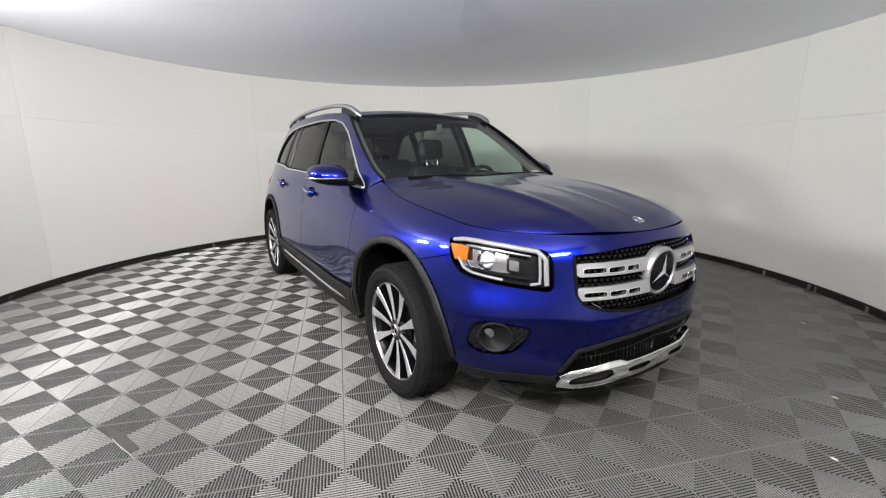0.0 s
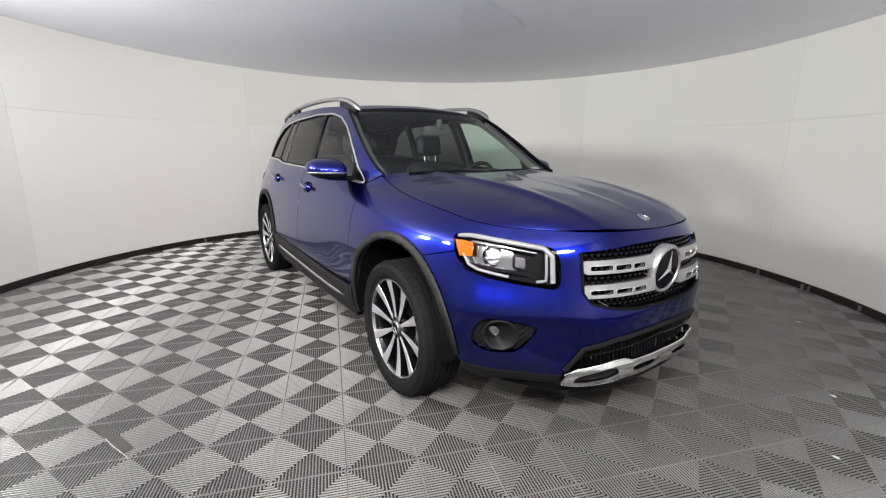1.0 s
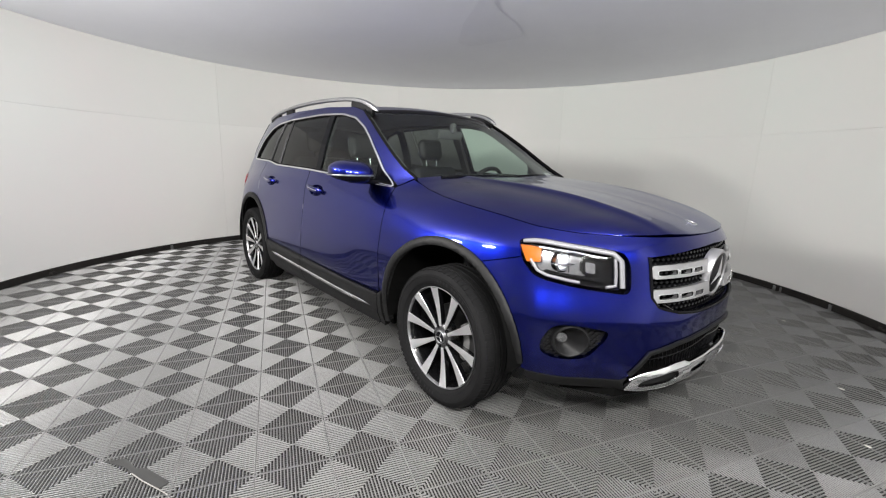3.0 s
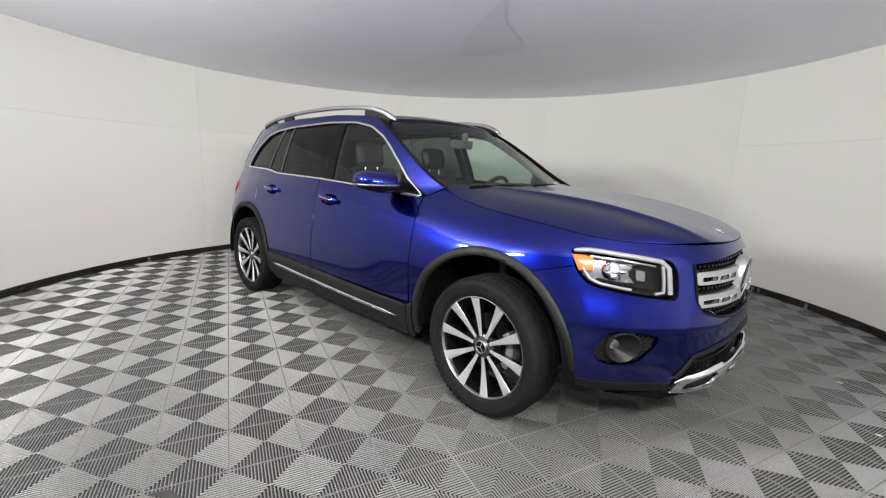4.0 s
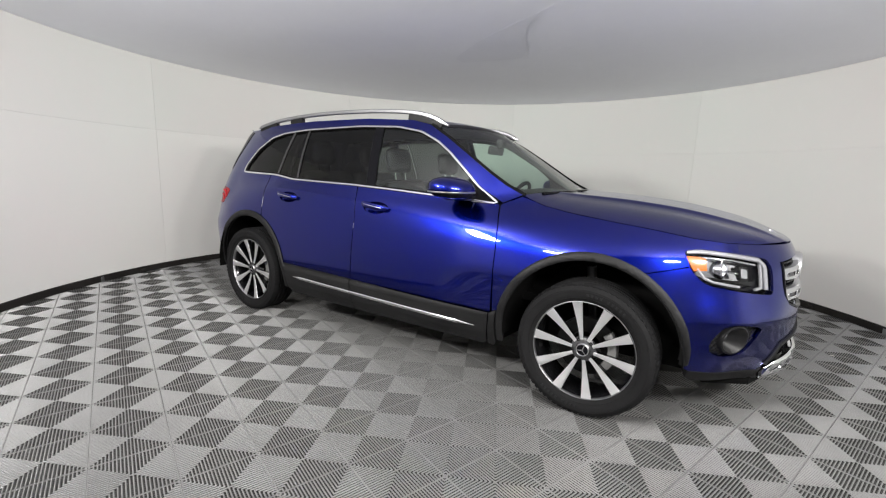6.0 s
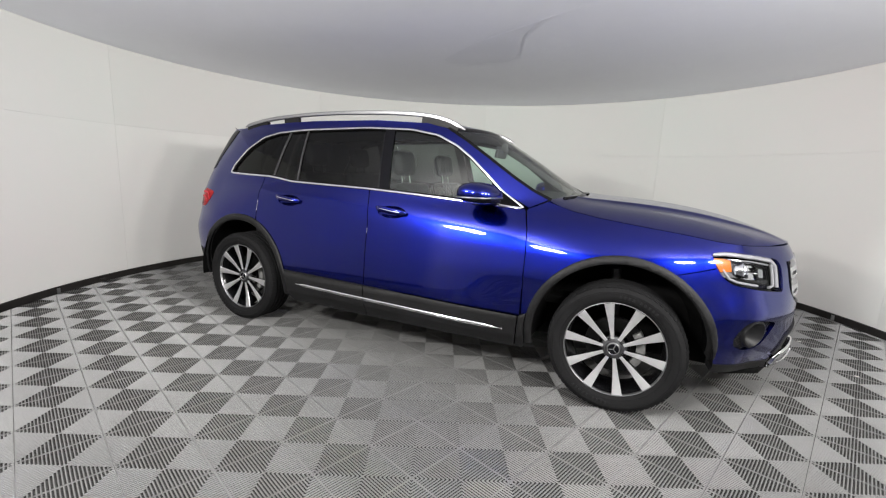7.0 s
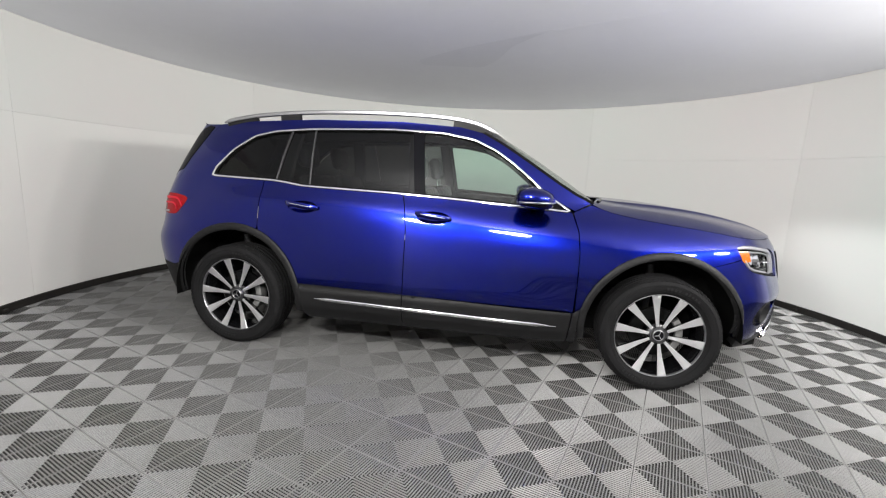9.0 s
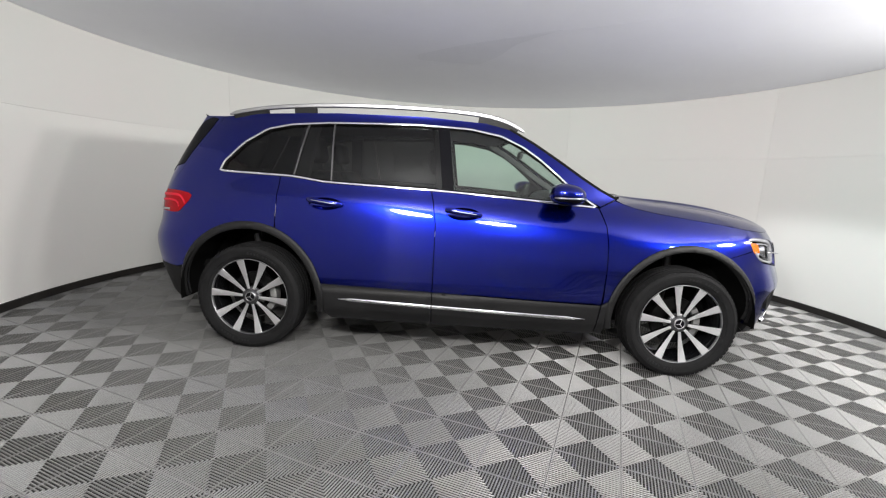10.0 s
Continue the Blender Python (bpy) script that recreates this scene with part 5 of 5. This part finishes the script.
    part("brake_disc", lathe(bmesh.new(), [(0.08, -0.02), (0.085, -0.005), (0.155, -0.005), (0.157, 0.018), (0.08, 0.02)], 64), STEEL, hub, "grey steel brake disc")
    return hub


for x, ph in ((AXLE, 100.0), (-AXLE, 103.0)):
    wheel(pose(x, -0.805, HUB_Z), ph)
    wheel(pose(x, 0.805, HUB_Z, 0, 0, 180), ph)
    for s in (1, -1):
        bm = bmesh.new()
        pts = [(x + 0.135 * math.cos(radians(a)), -0.795 * s, HUB_Z + 0.135 * math.sin(radians(a))) for a in np.linspace(-40, 40, 9)]
        sweep(bm, pts, (0, 1, 0), oval(0.05, 0.08, 8, 4))
        part("brake_caliper", bm, CALIPER, car, "grey brake caliper")

# interior
bm = bmesh.new()
box(bm, (3.3, 1.36, 0.05), Matrix.Translation((-0.35, 0, 0.52)))
part("cabin_floor", bm, MATT_BLACK, car, smooth=False)
for s in (1, -1):
    bm = bmesh.new()
    us = np.linspace(-1.75, 0.92, 30)
    rows = []
    for z, o in ((0.5, -0.09), (0.8, -0.09), (1.0, -0.085), (1.06, -0.06), (1.075, -0.035)):
        zz = (np.maximum(z, np.interp(us, [-1.75, -0.95, -0.85, 0.8, 0.86], [0.9, 0.9, 0.5, 0.5, 0.9])) if z < 0.95 else z) + (np.interp(us, [-1.75, -1.1, -0.9, 0.92], [0.11, 0.09, 0.065, -0.02]) if z > 0.9 else 0)
        rows.append([bm.verts.new(q) for q in skin(us, zz + us * 0, o) * np.array([1, s, 1])])
    for a, b in zip(rows, rows[1:]):
        for i in range(29):
            bm.faces.new((a[i], a[i + 1], b[i + 1], b[i]))
    part("door_card", bm, LEATHER, car, "black door trim")
bm = bmesh.new()
liner = coons([tuple(np.array(p) - np.array((0.02, 0, 0.035))) for p in roof_mid], roof_edge - np.array([0, -0.01, 0.03]), [tuple(np.array(p) - np.array((0.02, 0, 0.035))) for p in bowed(tuple(roof_mid[0]), roof_edge[0])], [tuple(np.array(p) - np.array((0, 0, 0.035))) for p in bowed(tuple(roof_mid[-1]), roof_edge[-1])], 12, 20)
sheet("headliner", liner, LINER, car, "grey cloth headliner", thick=0)
both_sides("pillar_trim", lambda: sweep(bmesh.new(), [Vector(p) + Vector((-0.05, 0.05, -0.02)) for p in pillar[2:]], (0, -1, 0), oval(0.05, 0.03, 8, 3)), LINER, car, "grey pillar trim")
both_sides("pillar_trim", lambda: sweep(bmesh.new(), [tuple(q) for q in skin(np.linspace(-0.15, -0.21, 8), np.linspace(1.05, 1.54, 8), -0.05)], (0, -1, 0), oval(0.09, 0.04, 8, 3)), LEATHER, car, "black pillar trim")
both_sides("pillar_trim", lambda: sweep(bmesh.new(), [tuple(q) for q in skin(np.linspace(-1.12, -1.08, 8), np.linspace(1.1, 1.53, 8), -0.05)], (0, -1, 0), oval(0.12, 0.04, 8, 3)), LEATHER, car, "black pillar trim")
bm = bmesh.new()
sweep(bm, [(0.80, -0.64, 0.98), (0.78, -0.3, 1.03), (0.77, 0, 1.03), (0.78, 0.3, 1.04), (0.80, 0.64, 0.98)], (0, 0, 1), oval(0.42, 0.2, 16, 3))
part("dashboard", bm, LEATHER, car, "black dashboard")
bm = bmesh.new()
ring = [Matrix.Translation((0.47, 0.37, 1.01)) @ Matrix.Rotation(radians(-64), 4, "Y") @ Vector((0.18 * math.cos(a), 0.18 * math.sin(a), 0)) for a in np.linspace(0, 2 * math.pi, 40, endpoint=False)]
sweep(bm, ring, (0.4, 0, -0.9), oval(0.03, 0.034, 8), closed=True)
steer = part("steering_wheel", bm, LEATHER, car, "black leather steering wheel")
bm = bmesh.new()
m = Matrix.Translation((0.47, 0.37, 1.01)) @ Matrix.Rotation(radians(-64), 4, "Y")
box(bm, (0.12, 0.16, 0.05), m, 0.02)
box(bm, (0.03, 0.34, 0.02), m, 0.005)
part("steering_boss", bm, LEATHER, steer)
bm = bmesh.new()
box(bm, (0.025, 0.24, 0.065), Matrix.Translation((0.42, 0.02, 1.412)) @ Matrix.Rotation(radians(12), 4, "Y"), 0.012)
box(bm, (0.05, 0.03, 0.07), Matrix.Translation((0.45, 0.02, 1.462)), 0.01)
part("rear_view_mirror", bm, LINER, car, "grey rear-view mirror")


def seat(x, y, width, back_lean, low=0.45, tall=0.62, posts=CHROME):
    st = new("seat")
    st.parent = car
    tagged(st, "black leather seat with headrest")
    bm = bmesh.new()
    box(bm, (0.52, width, 0.17), pose(x + 0.18, y, low + 0.17, 0, -8, 0), 0.06, 4)
    part("cushion", bm, LEATHER, st)
    bm = bmesh.new()
    box(bm, (0.15, width * 0.96, tall), pose(x - 0.17, y, low + 0.47, 0, -back_lean, 0), 0.06, 4)
    part("backrest", bm, LEATHER, st)
    n = max(1, round(width / 0.5))
    for k in range(n):
        yy = y + (k - (n - 1) / 2) * width / n
        hr = pose(x - 0.17 - math.tan(radians(back_lean)) * 0.40, yy, low + 0.47 + tall / 2 + 0.14, 0, -back_lean * 0.6, 0)
        bm = bmesh.new()
        box(bm, (0.10, 0.25, 0.19), hr, 0.05, 4)
        part("headrest", bm, LEATHER, st)
        bm = bmesh.new()
        for d in (-0.06, 0.06):
            sweep(bm, [hr @ Vector((0, d, -0.2)), hr @ Vector((0, d, -0.06))], (1, 0, 0), oval(0.014, 0.014, 8))
        part("headrest_posts", bm, posts, st, "chrome headrest posts" if posts is CHROME else "dark headrest posts")


seat(0.05, -0.36, 0.52, 16, 0.39)
seat(0.05, 0.36, 0.52, 16, 0.39)
seat(-0.85, -0.31, 0.6, 18, 0.44, posts=STEEL)
seat(-0.85, 0.31, 0.6, 18, 0.44, posts=STEEL)


# ---- floor: ribbed tiles on a dark subfloor ----
CELL, TURN = 0.2047, 25.5          # a tile is two by two cells; its edges lie at TURN to the car
DIAG = CELL * math.sqrt(2)
LATTICE = (-0.169, 0.476)            # phase of the rib centres, in diagonals
tagged(part("floor", disc(bmesh.new(), BAY_R + 0.1, -0.05, -0.08, 2, 90), UNDER), "dark subfloor under ribbed tiles", "floor", kind="structure")
floor = bpy.data.objects["floor"]
PITCH, RIB, TALL = DIAG / 23, 0.0047, 0.0048

CROWN = [(-0.5 * math.cos(math.pi * k / 8), -0.0002 - 0.0019 * (1 - math.sin(math.pi * k / 8))) for k in range(9)]      # rounded rib top


def cell_ribs(cx, cz, flip, V, Fs):
    """Ribs across one diagonal of a cell and one bar along the other."""
    h = CELL / 2
    d, e = ((1, 1), (1, -1)) if flip else ((1, -1), (1, 1))
    d, e = np.array(d) / math.sqrt(2), np.array(e) / math.sqrt(2)

    c = np.array([cx, cz])

    slot, bar = 0.0008, 0.0025

    def strip_of(p0, p1, q0, q1):
        o = len(V)
        V.extend((p0, p1, q0, q1))
        Fs.append((o, o + 1, o + 3, o + 2))

    def at(t, s, z):
        return (*(c + e * t + d * s), z)
    for k in range(-11, 12):
        t = k * PITCH
        for side in (-1, 1):
            rows = []
            for f, z in CROWN:
                l = max(bar, DIAG / 2 - abs(t + f * RIB))
                rows.append((at(t + f * RIB, side * bar, z), at(t + f * RIB, side * l, z)))
            o = len(V)
            for r in rows:
                V.extend(r)
            Fs.extend((o + 2 * i, o + 2 * i + 2, o + 2 * i + 3, o + 2 * i + 1) for i in range(len(CROWN) - 1))
            for f in (-0.5, 0.5):
                l = max(bar, DIAG / 2 - abs(t + f * RIB))
                strip_of(at(t + f * RIB, side * bar, -0.0021), at(t + f * RIB, side * l, -0.0021), at(t + f * RIB, side * bar, -TALL), at(t + f * RIB, side * l, -TALL))
    # low cross ties between the ribs
    for k in range(-10, 11):
        s = k * PITCH
        m = DIAG / 2 - abs(s) - 0.004
        if k and m > PITCH:
            strip_of(at(-m, s - 0.0007, -0.0046), at(m, s - 0.0007, -0.0046), at(-m, s + 0.0007, -0.0046), at(m, s + 0.0007, -0.0046))
    for side in (-1, 1):
        m = DIAG / 2 - bar
        strip_of(at(-m, side * slot, -0.0011), at(m, side * slot, -0.0011), at(-m, side * bar, -0.0011), at(m, side * bar, -0.0011))
        strip_of(at(-m, side * slot, -0.0011), at(m, side * slot, -0.0011), at(-m, side * slot, -TALL), at(m, side * slot, -TALL))
        strip_of(at(-m, side * bar, -0.0011), at(m, side * bar, -0.0011), at(-m, side * bar, -TALL), at(m, side * bar, -TALL))


V, Fs = [], []
for i in (0, 1):
    for j in (0, 1):
        cell_ribs((i - 0.5) * CELL, (j - 0.5) * CELL, (i + j) % 2 == 1, V, Fs)
tile_mesh = bpy.data.meshes.new("floor_tile")
tile_mesh.from_pydata([tuple(map(float, v)) for v in V], [], Fs)
bm = bmesh.new()
bm.from_mesh(tile_mesh)
for f in bm.faces:
    if f.normal.z < -0.1:
        f.normal_flip()
bm.to_mesh(tile_mesh)
bm.free()
tile_mesh.shade_smooth()
tile_mesh.materials.append(TILE)
# the rib centres: one corner of each tile lies on this lattice
th = radians(TURN + 45.0)
ox, oy = LATTICE[0] * DIAG, LATTICE[1] * DIAG
origin = Vector((ox * math.cos(th) - oy * math.sin(th), ox * math.sin(th) + oy * math.cos(th) - 0.02, 0))
ex, ey = Vector((math.cos(radians(TURN)), math.sin(radians(TURN)), 0)), Vector((-math.sin(radians(TURN)), math.cos(radians(TURN)), 0))
for i in range(-16, 17):
    for j in range(-16, 17):
        p = origin + ex * (2 * CELL * i) + ey * (2 * CELL * j)
        d = p - ROOM
        a = math.degrees(math.atan2(d.y, d.x)) % 360
        in_bay = not (ARC_FROM + 3 < a < ARC_TO - 3 or a > 360 + ARC_FROM + 3)
        if d.length > (BAY_R + 0.05 if in_bay else ROOM_R + 0.30):
            continue
        ob = bpy.data.objects.new("tile", tile_mesh)
        scene.collection.objects.link(ob)
        ob.parent = floor
        ob.matrix_basis = Matrix.Translation(p) @ Matrix.Rotation(radians(TURN), 4, "Z")
# scraps on the floor
for x, y, s in ((2.76, 1.037, 0.017), (2.919, 0.427, 0.015), (2.273, 2.169, 0.016)):
    bm = bmesh.new()
    bmesh.ops.create_icosphere(bm, subdivisions=2, radius=s, matrix=Matrix.Diagonal((1, 0.5, 0.2, 1)))
    for v in bm.verts:
        v.co *= 1 + 0.35 * noise.noise(v.co * 60)
    ob = part("paper_scrap", bm, DEBRIS)
    ob.location = (x, y, s * 0.2)
    tagged(ob, "small crumpled white scrap lying on the floor", "scrap", "scraps on the floor")
# a smooth dark patch on the tiles with a loose pale strip beside it
bm = bmesh.new()
tape = rounded([(0.935, -2.232), (0.969, -2.158), (1.059, -2.138), (1.079, -2.107), (1.222, -2.047), (1.238, -2.085), (1.099, -2.146), (1.023, -2.171)], 1, 0.1)
top = bm.faces.new([bm.verts.new((x, y, 0.0022)) for x, y in tape])
ext = bmesh.ops.extrude_face_region(bm, geom=[top])
bmesh.ops.translate(bm, verts=[v for v in ext["geom"] if isinstance(v, bmesh.types.BMVert)], vec=(0, 0, -0.0022))
tagged(part("tape_patch", bm, TAPE, smooth=False), "smooth dark grey tape patch stuck on the ribbed floor", "tape")
bm = sweep(bmesh.new(), catmull([(1.086, -2.153, 0.004), (1.167, -2.123, 0.006), (1.234, -2.091, 0.005), (1.292, -2.064, 0.003)], 6), (0, 0, 1), oval(0.005, 0.003, 8))
tagged(part("tape_strip", bm, BACKING), "loose pale strip of tape backing beside the dark patch", "scrap", "scraps on the floor")
